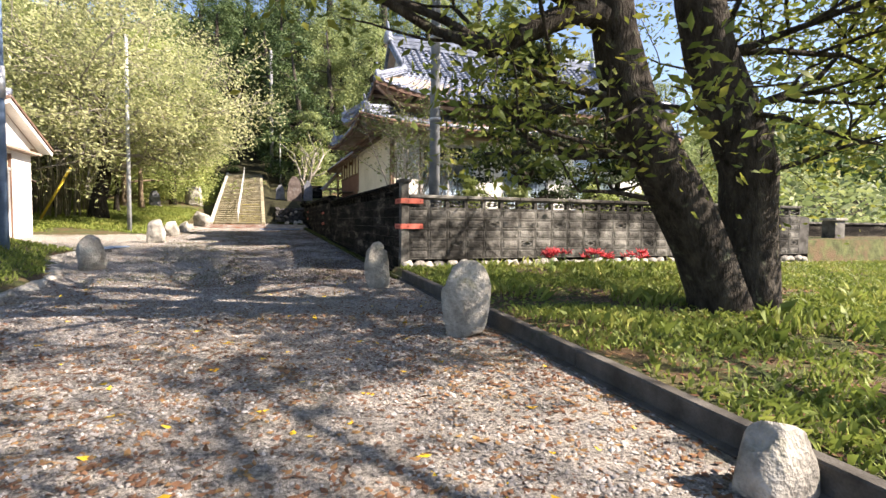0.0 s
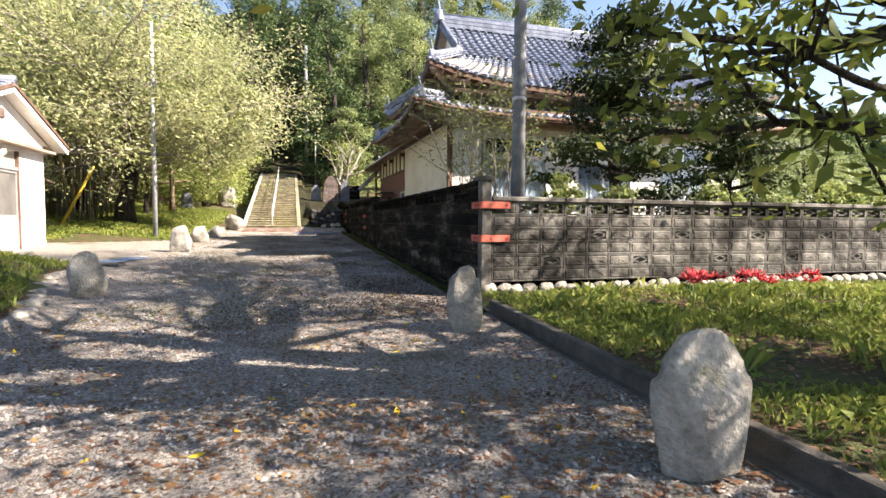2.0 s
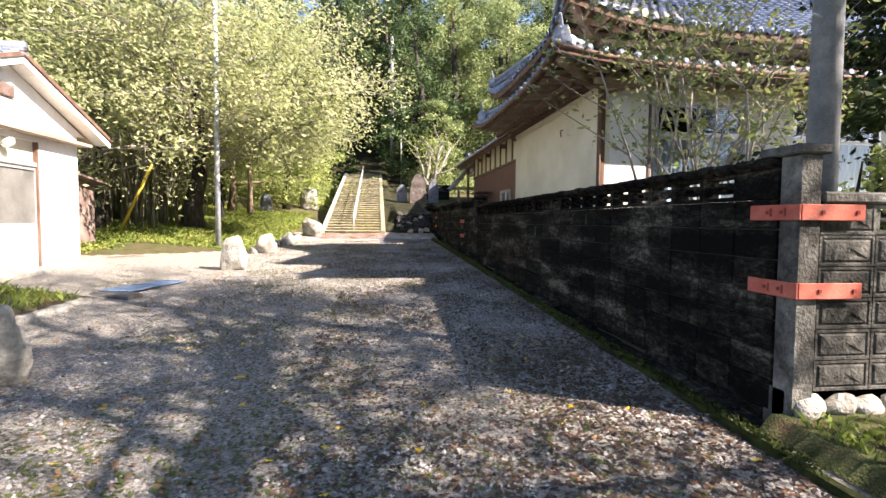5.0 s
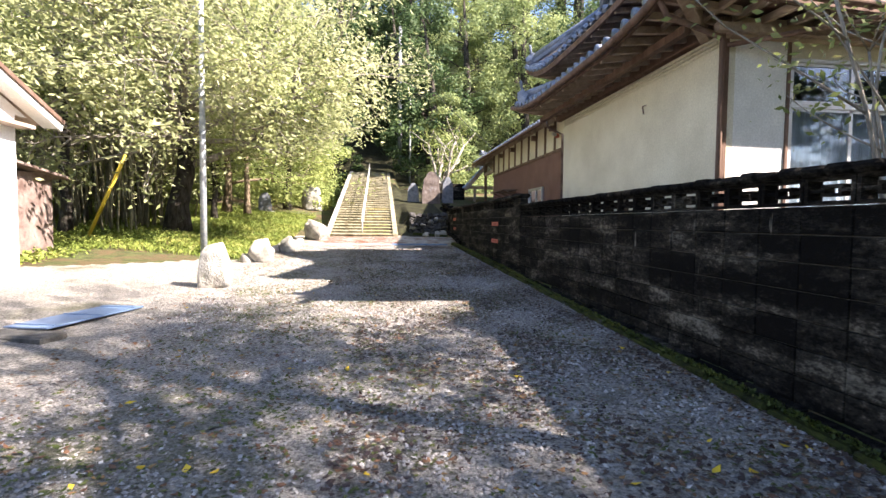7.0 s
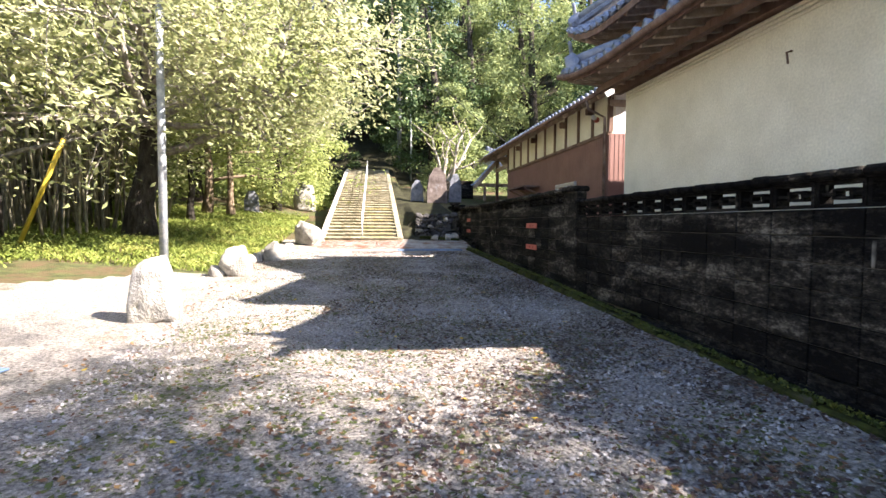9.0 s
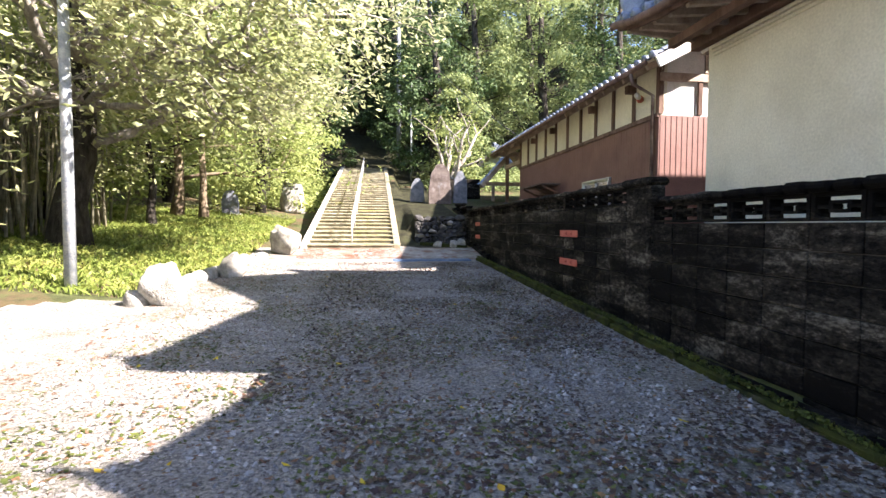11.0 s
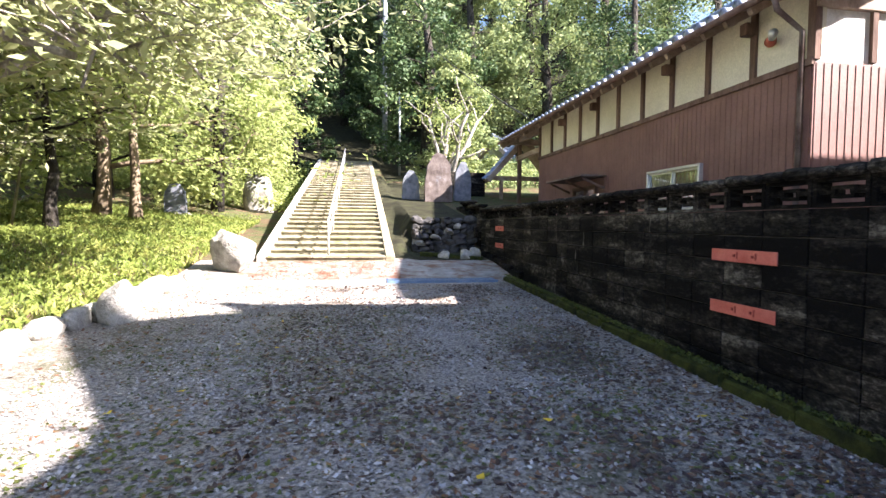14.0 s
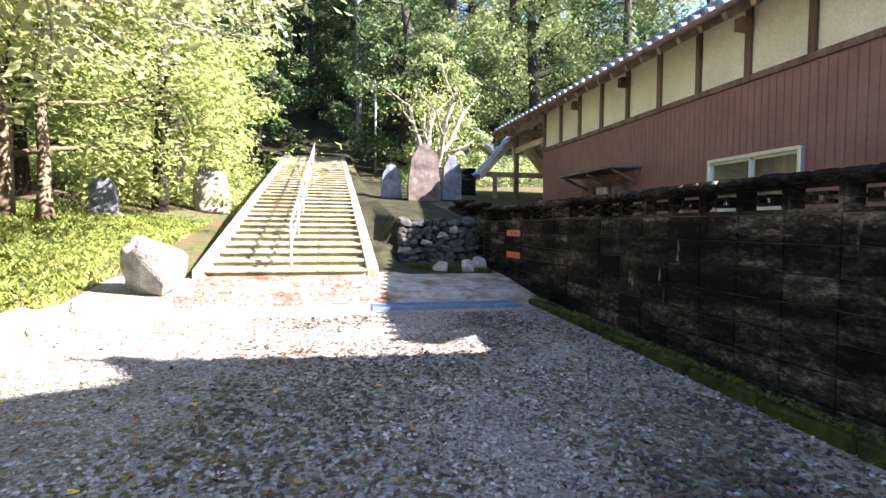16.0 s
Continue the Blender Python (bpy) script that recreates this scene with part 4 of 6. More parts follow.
def annexe():
    h = thing("annexe", (0, 0, 0), "two-storey annexe with brown metal siding and timbered plaster band", "house")
    part("west_wall", boxm(BX, BX + 0.15, BY0, BY1, 0.8, 3.9), M_BROWN, h)
    part("west_plaster", boxm(BX + 0.03, BX + 0.15, BY0, BY1, 3.9, 5.0), M_PLASTER, h)
    part("south_wall", boxm(BX + 0.15, BX1, BY0, BY0 + 0.15, 0.8, 3.9), M_BROWN, h)
    part("south_plaster", boxm(BX + 0.15, BX1, BY0 + 0.03, BY0 + 0.15, 3.9, 5.2), M_WHITE, h)
    part("north_wall", boxm(BX + 0.15, BX1, BY1 - 0.15, BY1, 0.8, 5.0), M_BROWN, h)
    part("east_wall", boxm(BX1 - 0.15, BX1, BY0 + 0.15, BY1 - 0.15, 0.8, 5.0), M_BROWN, h)
    bm = bmesh.new()
    for k in range(int((BY1 - BY0) / 0.115)):
        y = BY0 + 0.03 + k * 0.115
        box(bm, BX - 0.007, BX - 0.0005, y, y + 0.05, 0.9, 3.88)
    part("west_siding_ribs", bm, M_BROWN, h)
    bm = bmesh.new()
    for k in range(int((BX1 - BX) / 0.115)):
        x = BX + 0.03 + k * 0.115
        box(bm, x, x + 0.022, BY0 - 0.008, BY0 - 0.001, 0.9, 3.88)
    part("south_siding_ribs", bm, M_BROWN, h)
    part("band", boxm(BX - 0.04, BX + 0.02, BY0, BY1, 3.86, 3.95, 0.006), M_WOOD, h)
    for k in range(11):
        y = BY0 + 0.05 + k * (BY1 - BY0 - 0.1) / 10
        part("stud", boxm(BX - 0.02, BX + 0.1, y - 0.05, y + 0.05, 3.95, 5.0, 0.006), M_WOOD, h)
        if k in (1, 3, 6, 8):
            part("beam_end", boxm(BX - 0.18, BX, y - 0.07, y + 0.07, 4.55, 4.72, 0.01), M_WOOD, h)
    part("south_tie", boxm(BX, BX1, BY0 - 0.03, BY0 + 0.1, 4.56, 4.72, 0.008), M_WOODP, h)
    for x in (BX + 0.03, BX + 0.86, BX + 1.73, BX + 2.6, BX + 3.5, BX + 4.4):
        part("south_stud", boxm(x - 0.045, x + 0.045, BY0 - 0.015, BY0 + 0.1, 3.92, 4.56, 0.006), M_WOOD, h)
    # gable with a barred loft window
    xr, zr = (BX + BX1) / 2, 6.35
    part("gable", prism(((BX + 0.1, BY0 + 0.09, 5.02), (BX1, BY0 + 0.09, 5.02), (xr, BY0 + 0.09, zr + 0.1)), (0, 0.05, 0)), M_WHITE, h)
    # Dark sheet paints the loft's gloom behind the bars.
    part("loft_shade_sheet", boxm(BX + 0.95, BX + 2.6, BY0 + 0.005, BY0 + 0.028, 4.73, 5.3), M_DARK, h)
    for k in range(10):
        x = BX + 0.95 + k * 0.18
        part("window_bar", boxm(x, x + 0.04, BY0 - 0.03, BY0 + 0.004, 4.73, 5.3), M_WOODP, h)
    for z in (4.73, 4.98, 5.26):
        part("window_rail", boxm(BX + 0.93, BX + 2.63, BY0 - 0.04, BY0 - 0.031, z, z + 0.035), M_WOODP, h)
    # roof
    ex, ez, y0, y1 = BX - 0.55, 4.72, BY0 - 0.75, BY1 + 2.5
    tile_slope("west_roof", (ex, y1, ez), (ex, y0, ez), (xr, y0, zr + 0.25), (xr, y1, zr + 0.25), h)
    tile_slope("east_roof", (BX1 + 0.55, y0, ez), (BX1 + 0.55, y1, ez), (xr, y1, zr + 0.25), (xr, y0, zr + 0.25), h)
    eave_tiles((ex, y1, ez), (ex, y0, ez), h)
    ridge((xr, y0, zr + 0.3), (xr, y1, zr + 0.3), h)
    part("bargeboard", beam(bmesh.new(), (ex + 0.05, y0 - 0.03, ez - 0.06), (xr, y0 - 0.03, zr + 0.17), 0.05, 0.2), M_WHITE, h)
    part("bargeboard", beam(bmesh.new(), (ex + 0.05, y1 + 0.03, ez - 0.06), (xr, y1 + 0.03, zr + 0.17), 0.05, 0.2), M_WOODP, h)
    part("bargeboard", beam(bmesh.new(), (BX1 + 0.5, y0 - 0.03, ez - 0.06), (xr, y0 - 0.03, zr + 0.17), 0.05, 0.2), M_WHITE, h)
    rafters((ex + 0.04, y0 + 0.1, ez - 0.06), (ex + 0.04, y1, ez - 0.06), (1, 0, 0.5), h, 28, length=0.65)
    tube("gutter", [(ex - 0.06, y0 + 0.2, ez - 0.02), (ex - 0.06, y1, ez + 0.02)], 0.05, M_WOOD, h)
    tube("downpipe", [(ex - 0.06, y0 + 0.75, ez - 0.05), (ex - 0.03, y0 + 0.72, ez - 0.25), (BX - 0.07, BY0 + 0.12, ez - 0.42), (BX - 0.07, BY0 + 0.12, 0.9)], 0.035, M_RUST, h)
    window(h, (BX - 0.03, 27.65, 2.1), 1.55, 0.78, "y", 2, curtain=False)
    # Dark sheet close behind the sashes paints an unlit room.
    part("room_shade_sheet", boxm(BX + 0.02, BX + 0.14, 26.15, 27.6, 2.15, 2.83), M_DARK, h)
    # small canopy over the back window
    part("canopy", beam(bmesh.new(), (BX - 0.3, 29.4, 2.98), (BX - 0.3, 31.6, 2.98), 0.62, 0.04), M_RUST, h)
    window(h, (BX - 0.03, 31.1, 1.9), 1.3, 0.9, "y", 2, curtain=False, trim=M_WOOD)
    for yy in (29.5, 30.4, 31.4):
        part("canopy_bracket", beam(bmesh.new(), (BX, yy, 2.7), (BX - 0.55, yy, 2.93), 0.04, 0.05), M_WOOD, h)
    # Room shade painted on a sheet behind the canopied window.
    part("room_shade_sheet", boxm(BX + 0.02, BX + 0.14, 29.85, 31.05, 1.95, 2.75), M_DARK, h)
    lamp = part("siren_lamp", tube_mesh("siren", [(BX - 0.05, 24.75, 4.35), (BX - 0.16, 24.6, 4.35)], [0.075, 0.05]), M_RED, h)
    tube("lamp_glass", [(BX - 0.16, 24.6, 4.35), (BX - 0.28, 24.45, 4.35)], [0.05, 0.06], M_ALU, h)
    # open bay under the north end of the roof
    for x, y in ((BX, 35.9), (BX + 3.0, 35.9), (BX1 - 0.15, 35.9)):
        part("bay_post", boxm(x, x + 0.13, y, y + 0.13, 1.2, 4.95, 0.01), M_WOOD, h)
    for z in (4.2, 4.8):
        part("bay_beam", beam(bmesh.new(), (BX + 0.06, 33.8, z), (BX + 0.06, 36.2, z), 0.12, 0.16, 0.01), M_WOODP, h)
    part("bay_tie", beam(bmesh.new(), (BX - 0.4, 35.96, 4.75), (BX1 + 0.4, 35.96, 4.75), 0.14, 0.2, 0.01), M_WOODP, h)
    for x in (BX + 0.9, BX + 2.0, BX + 3.0):
        part("bay_strut", boxm(x, x + 0.1, 35.9, 36.0, 4.85, 4.85 + 0.53 * (x - BX + 0.3), 0.006), M_WOODP, h)
    tile_slope("porch_roof", (4.3, 37.5, 3.5), (4.3, 36.5, 3.5), (5.6, 36.5, 5.0), (5.6, 37.5, 5.0), h)
    tile_slope("porch_roof", (6.9, 36.5, 3.5), (6.9, 37.5, 3.5), (5.6, 37.5, 5.0), (5.6, 36.5, 5.0), h)
    for xx in (4.25, 6.95):
        part("porch_barge", beam(bmesh.new(), (xx, 36.46, 3.44), (5.6, 36.46, 4.95), 0.06, 0.18, 0.008), M_WOODP, h)
    for k in range(3):
        part("porch_rafter", beam(bmesh.new(), (4.35, 36.7 + k * 0.35, 3.42), (5.55, 36.7 + k * 0.35, 4.8), 0.07, 0.09), M_WOODP, h)
    part("porch_tie", beam(bmesh.new(), (4.5, 36.7, 3.55), (6.7, 36.7, 3.55), 0.12, 0.16, 0.01), M_WOODP, h)
    for xx in (4.75, 6.5):
        part("porch_post", boxm(xx, xx + 0.12, 36.65, 36.77, 1.5, 3.5, 0.01), M_WOODP, h)
    for k, zz in ((0, 2.3), (1, 2.9)):
        part("stored_board", beam(bmesh.new(), (BX + 0.3, 34.3 + k, zz - 0.5), (BX + 1.8, 34.6 + k, zz), 0.04, 0.3), M_WHITE, h)


def tube_mesh(name, pts, radii, material=None):
    v, f = tube_data(pts, radii, 12)
    return mesh_of(name, v, f, material or M_RED, True)


annexe()


def far_house():
    h = thing("far_house", (5.75, 48.3, 0.1), "small cream house with a grey tiled gable roof", "house", rz=-32)
    part("wall", boxm(0.9, 3.1, 0, 5, 2.0, 5.35), M_PLASTER, h)
    tile_slope("roof", (0.5, 5.6, 5.0), (0.5, -0.7, 5.0), (2, -0.7, 6.5), (2, 5.6, 6.5), h)
    tile_slope("roof", (3.5, -0.7, 5.0), (3.5, 5.6, 5.0), (2, 5.6, 6.5), (2, -0.7, 6.5), h)
    part("gable", prism(((0.9, 0.05, 5.35), (3.1, 0.05, 5.35), (2, 0.05, 6.4)), (0, 0.05, 0)), M_WHITE, h)
    for a, b in (((0.5, -0.72, 4.95), (2, -0.72, 6.45)), ((3.5, -0.72, 4.95), (2, -0.72, 6.45))):
        part("bargeboard", beam(bmesh.new(), a, b, 0.05, 0.18), M_WOODP, h)
    ridge((2, -0.7, 6.5), (2, 5.6, 6.5), h)
    window(h, (1.35, -0.04, 4.05), 1.3, 0.95, "x", 2, curtain=False)
    # Painted darkness on the wall face stands for a room behind the glass.
    part("room_shade_sheet", boxm(1.4, 2.6, -0.02, -0.003, 4.1, 4.95), M_DARK, h)


far_house()

# ---- the white shed across the drive ----
def shed():
    h = thing("shed", (-6.4, 14.5, 0.62), "small white rendered shed with sliding doors and a tiled gable roof", "shed")
    H = 2.75
    for nm, a in (("front_wall_end", (-0.14, 0, 0, 0.55)), ("front_wall_end", (-0.14, 0, 3.0, 4.3)), ("back_wall", (-3.6, -3.46, 0, 4.3)), ("south_wall", (-3.46, -0.14, 0, 0.14)), ("north_wall", (-3.46, -0.14, 4.16, 4.3))):
        part(nm, boxm(*a, -0.3, H), M_WHITE, h)
    part("front_wall_above", boxm(-0.14, 0, 0.55, 3.0, 2.42, H), M_WHITE, h)
    part("gable", prism(((0, -0.3, H), (0, 4.6, H), (0, 2.15, 3.72)), (-0.08, 0, 0)), M_WHITE, h)
    part("vent", boxm(-0.03, 0.05, 1.95, 2.35, 3.1, 3.32, 0.01), M_RUST, h)
    part("pent", beam(bmesh.new(), (0.12, -0.2, H - 0.2), (0.12, 4.4, H - 0.2), 0.28, 0.06), M_WOODP, h)
    # Dark panel paints the shade behind the sliding doors.
    part("door_shade_panel", boxm(-0.13, -0.1, 0.55, 3.0, 0, 2.0), M_DARK, h)
    part("transom_panel", boxm(-0.1, -0.07, 0.55, 3.0, 2.03, 2.42), M_PLASTER, h)
    for k in range(2):
        y = 0.6 + k * 1.2
        d = part("sliding_door", boxm(-0.09 + 0.03 * k, -0.085 + 0.03 * k, y + 0.04, y + 1.16, 0.1, 1.9), M_FROST, h)
        bm = bmesh.new()
        for a in ((y, y + 0.05, 0.05, 1.95), (y + 1.15, y + 1.2, 0.05, 1.95), (y + 0.05, y + 1.15, 0.05, 0.14), (y + 0.05, y + 1.15, 0.8, 0.88), (y + 0.05, y + 1.15, 1.88, 1.95)):
            box(bm, -0.1 + 0.03 * k, -0.06 + 0.03 * k, *a)
        part("door_frame", bm, M_ALU, d)
        part("door_panel", boxm(-0.092 + 0.03 * k, -0.07 + 0.03 * k, y + 0.05, y + 1.15, 0.14, 0.8), M_WHITE, d)
    part("door_head", boxm(-0.1, 0.0, 0.55, 3.0, 1.95, 2.03), M_ALU, h)
    part("door_jamb", boxm(-0.1, 0.006, 2.96, 3.01, 0, 2.42), M_WOOD, h)
    part("threshold", boxm(-0.1, 0.55, 0.4, 2.4, -0.12, 0.06, 0.02), M_CONC, h)
    tube("wall_lamp", [(0.0, 2.1, 2.3), (0.12, 2.1, 2.28)], [0.09, 0.1], M_WHITE, h)
    tile_slope("roof", (-4, -0.75, 2.72), (0.32, -0.75, 2.72), (0.32, 2.15, 3.8), (-4, 2.15, 3.8), h)
    tile_slope("roof", (0.32, 5.05, 2.72), (-4, 5.05, 2.72), (-4, 2.15, 3.8), (0.32, 2.15, 3.8), h)
    ridge((-4, 2.15, 3.8), (0.36, 2.15, 3.8), h, 0.22, 0.15)
    for yy in (-0.75, 5.05):
        part("bargeboard", beam(bmesh.new(), (0.3, yy, 2.66), (0.3, 2.15, 3.74), 0.04, 0.13), M_WHITE, h)
        part("verge_trim", beam(bmesh.new(), (0.34, yy, 2.76), (0.34, 2.15, 3.84), 0.035, 0.07), M_WOOD, h)
        part("verge_soffit", beam(bmesh.new(), (0.14, yy, 2.66), (0.14, 2.15, 3.74), 0.28, 0.03), M_WHITE, h)
    s = thing("lean_to", (-7.6, 19.6, 0.9), "rusty corrugated lean-to behind the white shed", "shed")
    part("wall", boxm(-2, 0, 0, 0.05, 0, 1.7), M_RUST, s)
    part("wall", boxm(-0.05, 0, 0.05, 2.2, 0, 1.7), M_RUST, s)
    part("roof", beam(bmesh.new(), (-1, -0.2, 1.95), (-1, 2.5, 1.65), 2.5, 0.05), M_RUST, s)


shed()


# ---- trees ----
def grow(start, direction, length, radius, depth, rnd, runs, tips, droop=0.0, splits=3, wander=0.25, ratio=0.62, up=0.15):
    """Grows a limb and its branches; collects tube runs and twig points."""
    p, d = Vector(start), Vector(direction).normalized()
    n = 5 if depth else 4
    pts, rad = [p.copy()], [radius]
    for i in range(n):
        d = (d + Vector((rnd.gauss(0, wander), rnd.gauss(0, wander), rnd.gauss(0, wander) + up - droop * (i / n))) * 0.5).normalized()
        p = p + d * length / n
        pts.append(p.copy())
        rad.append(radius * (1 - 0.55 * (i + 1) / n))
        if depth == 0:
            tips.append(p.copy())
        elif i >= 1:
            for _ in range(splits if i == n - 1 else (1 if rnd.random() < 0.75 else 0)):
                side = Vector((rnd.gauss(0, 1), rnd.gauss(0, 1), rnd.gauss(0, 0.5)))
                side = (side - d * side.dot(d)).normalized()
                grow(p, d * 0.75 + side * 0.85, length * ratio * rnd.uniform(0.8, 1.15), rad[-1] * 0.7, depth - 1, rnd, runs, tips, droop, splits, wander, ratio, up)
    runs.append((pts, rad))


def scatter(tips, per, rng):
    a = np.array([tuple(t) for t in tips])
    return np.repeat(a, per, axis=0)


def fork_tree():
    """The big two-stemmed tree on the lawn."""
    x, y = 5.5, 4.65
    t = thing("forked_tree", (x, y, gz(x, y) - 0.1), "large two-stemmed tree with dark mossy bark on the lawn", "tree")
    rnd = random.Random(11)
    sx, sy = 0.94, -0.34  # across the lawn as seen from the drive

    def lean(a, z, b=0.0):
        return (a * sx + b * 0.34, a * sy + b * 0.94, z)
    left = [(-0.2, 0, 0), (-0.32, 0, 0.35), (-0.56, 0, 0.85), (-0.9, 0, 1.35), (-1.32, 0, 1.9), (-1.7, 0, 2.48), (-1.88, 0, 3.15), (-2.0, 0, 3.85), (-2.3, 0, 4.7)]
    right = [(0.2, 0, 0), (0.2, 0, 0.4), (0.18, 0, 1.1), (0.12, 0, 1.8), (-0.2, 0, 2.48), (-0.53, 0, 3.1), (-0.75, 0, 3.7), (-0.9, 0, 4.7)]
    part("trunk", mesh_of("trunk", *tube_data(left, [0.37, 0.32, 0.31, 0.3, 0.28, 0.27, 0.24, 0.2, 0.15], 16, 0.16), M_BARK, True), None, t)
    part("trunk", mesh_of("trunk", *tube_data(right, [0.37, 0.33, 0.33, 0.33, 0.31, 0.29, 0.26, 0.2], 16, 0.16, 5), M_BARK, True), None, t)
    runs, tips = [], []
    runs.append(([left[6], (-2.15, -0.05, 3.3), (-2.5, -0.1, 3.25), (-2.95, -0.1, 3.02), (-3.35, -0.05, 2.8), (-3.9, 0.1, 2.95)], [0.17, 0.14, 0.13, 0.11, 0.09, 0.04]))
    for s, d, ln, r in ((left[8], lean(-0.9, 0.35), 3.6, 0.13), (left[8], lean(-0.8, 0.3, 0.7), 3.6, 0.11), (right[7], lean(-0.2, 0.3, 1), 3.6, 0.11), (right[7], lean(0.5, 0.35, 0.8), 3.4, 0.11), (left[8], lean(-0.3, 0.45, -0.9), 3.2, 0.12), (left[8], lean(-0.3, 0.4, 0.9), 3.4, 0.12), (left[6], lean(-0.8, 0.4, -0.6), 2.8, 0.1),
                        (right[7], lean(0.6, 0.8), 2.6, 0.15), (right[7], lean(0.2, 0.5, -1), 3.2, 0.14), (right[6], lean(1.0, 0.4, 0.4), 2.8, 0.13), (right[7], lean(-0.4, 1, 0.3), 2.4, 0.14), (runs[0][0][4], lean(-0.8, 0.25, 0.3), 2.8, 0.05), (runs[0][0][2], lean(-0.4, 0.6, -0.9), 2.4, 0.06),
                        (left[6], (-0.9, 0.42, 0.16), 5.2, 0.06), (left[6], (-0.95, 0.2, 0.2), 5.0, 0.06), (left[8], (-0.95, 0.35, 0.12), 5.0, 0.075), (left[8], (-0.8, 0.75, 0.15), 5.0, 0.06), (left[8], (-0.35, 0.95, 0.2), 5.0, 0.055), (right[7], (0.15, 1.0, 0.2), 5.0, 0.06), (right[7], (-0.2, 1.0, 0.55), 4.6, 0.05), (right[7], (0.45, 1.0, 0.35), 5.0, 0.055), (left[8], (-0.15, 1.0, 0.5), 5.0, 0.05), (right[7], (0.1, 0.9, 0.8), 4.6, 0.05), (right[4], lean(0.9, 0.15, 0.3), 1.9, 0.05), (left[5], lean(-0.9, -0.1, 0.4), 1.7, 0.045), (left[4], lean(-0.8, 0.05, -0.1), 1.5, 0.042), (left[5], lean(-0.6, 0.05, 0.9), 1.6, 0.042), (right[5], lean(0.9, 0.0, -0.3), 1.9, 0.05), (right[6], lean(1.0, -0.05, -0.2), 2.6, 0.06), (right[5], lean(1.0, 0.05, 0.3), 2.4, 0.05),
                        (left[5], (-0.9, 0.15, -0.12), 2.2, 0.05), (left[4], (-0.8, 0.6, 0.0), 2.0, 0.045), (left[5], (-0.6, 0.8, -0.05), 2.2, 0.045), (right[3], (0.7, 0.6, 0.25), 1.9, 0.045), (right[4], (0.95, -0.1, 0.05), 2.2, 0.05), ((-3.9, 0.1, 2.95), (-1, 0.25, 0.3), 3.2, 0.05), (left[8], (-1, 0.1, 0.02), 4.2, 0.07), (left[8], (-1, -0.25, 0.1), 4.0, 0.07),
                        (left[4], (-0.9, -0.2, -0.15), 1.8, 0.038), (left[5], (-0.85, 0.1, -0.25), 2.0, 0.038), (left[5], (-0.6, -0.7, -0.25), 1.6, 0.038), (right[4], (0.3, -1, -0.2), 1.5, 0.038), (right[3], (0.8, -0.5, -0.05), 1.7, 0.038), (left[3], (-0.9, 0.1, 0.1), 1.4, 0.038),
                        (right[7], (1.0, 0.45, 0.3), 3.6, 0.09), (right[6], (1.0, 0.4, 0.2), 3.6, 0.08), (right[7], (1.0, 0.8, 0.45), 3.6, 0.08)):
        grow(s, d, ln, r, 2 if r > 0.04 else 1, rnd, runs, tips, 0.25, 3)
    def hangs(p):
        a, b = p.x * sx + p.y * sy, p.x * 0.34 + p.y * 0.94
        if p.y > 0.8 and p.x < 1.5:
            return p.z > (4.8 if p.y < 2.0 else 6.2)
        return p.z > 4.0 or (a > -3.4 and b < 1.2 and p.z > 1.6) or a > 0.6 or (a < -3.4 and p.z > 3.0)
    tips = [p for p in tips if hangs(p)]
    runs = [r for r in runs if hangs(Vector(r[0][-1])) or (r[1][0] > 0.03 and Vector(r[0][-1]).y < 2.5)]
    # leader and high crown above the drive
    top = [right[7], (0.3, 1.0, 6.2), (1.6, 2.0, 7.6), (2.6, 2.7, 9.2)]
    runs.append((top, [0.2, 0.17, 0.13, 0.07]))
    high, high_runs = [], []
    for k in range(16):
        a = k * 2.4
        s = Vector(top[1]).lerp(Vector(top[3]), k / 15)
        grow(s, (math.cos(a), 0.35 + math.sin(a), 0.35), 2.9, 0.07, 2, rnd, high_runs, high, 0.05, 3)
    tips += [p for p in high if p.z > 6.0]
    runs += [r for r in high_runs if r[0][-1].z > 6.0]
    tagged(tubes("limb", runs, M_BARK, t, 7), kind="stuff")
    me = leaves_mesh("crown", scatter(tips, 13, None), 0.125, L_NEAR, 3, 0.45, 0.42, 0.3)
    tagged(part("crown", me, None, t), kind="stuff")


fork_tree()


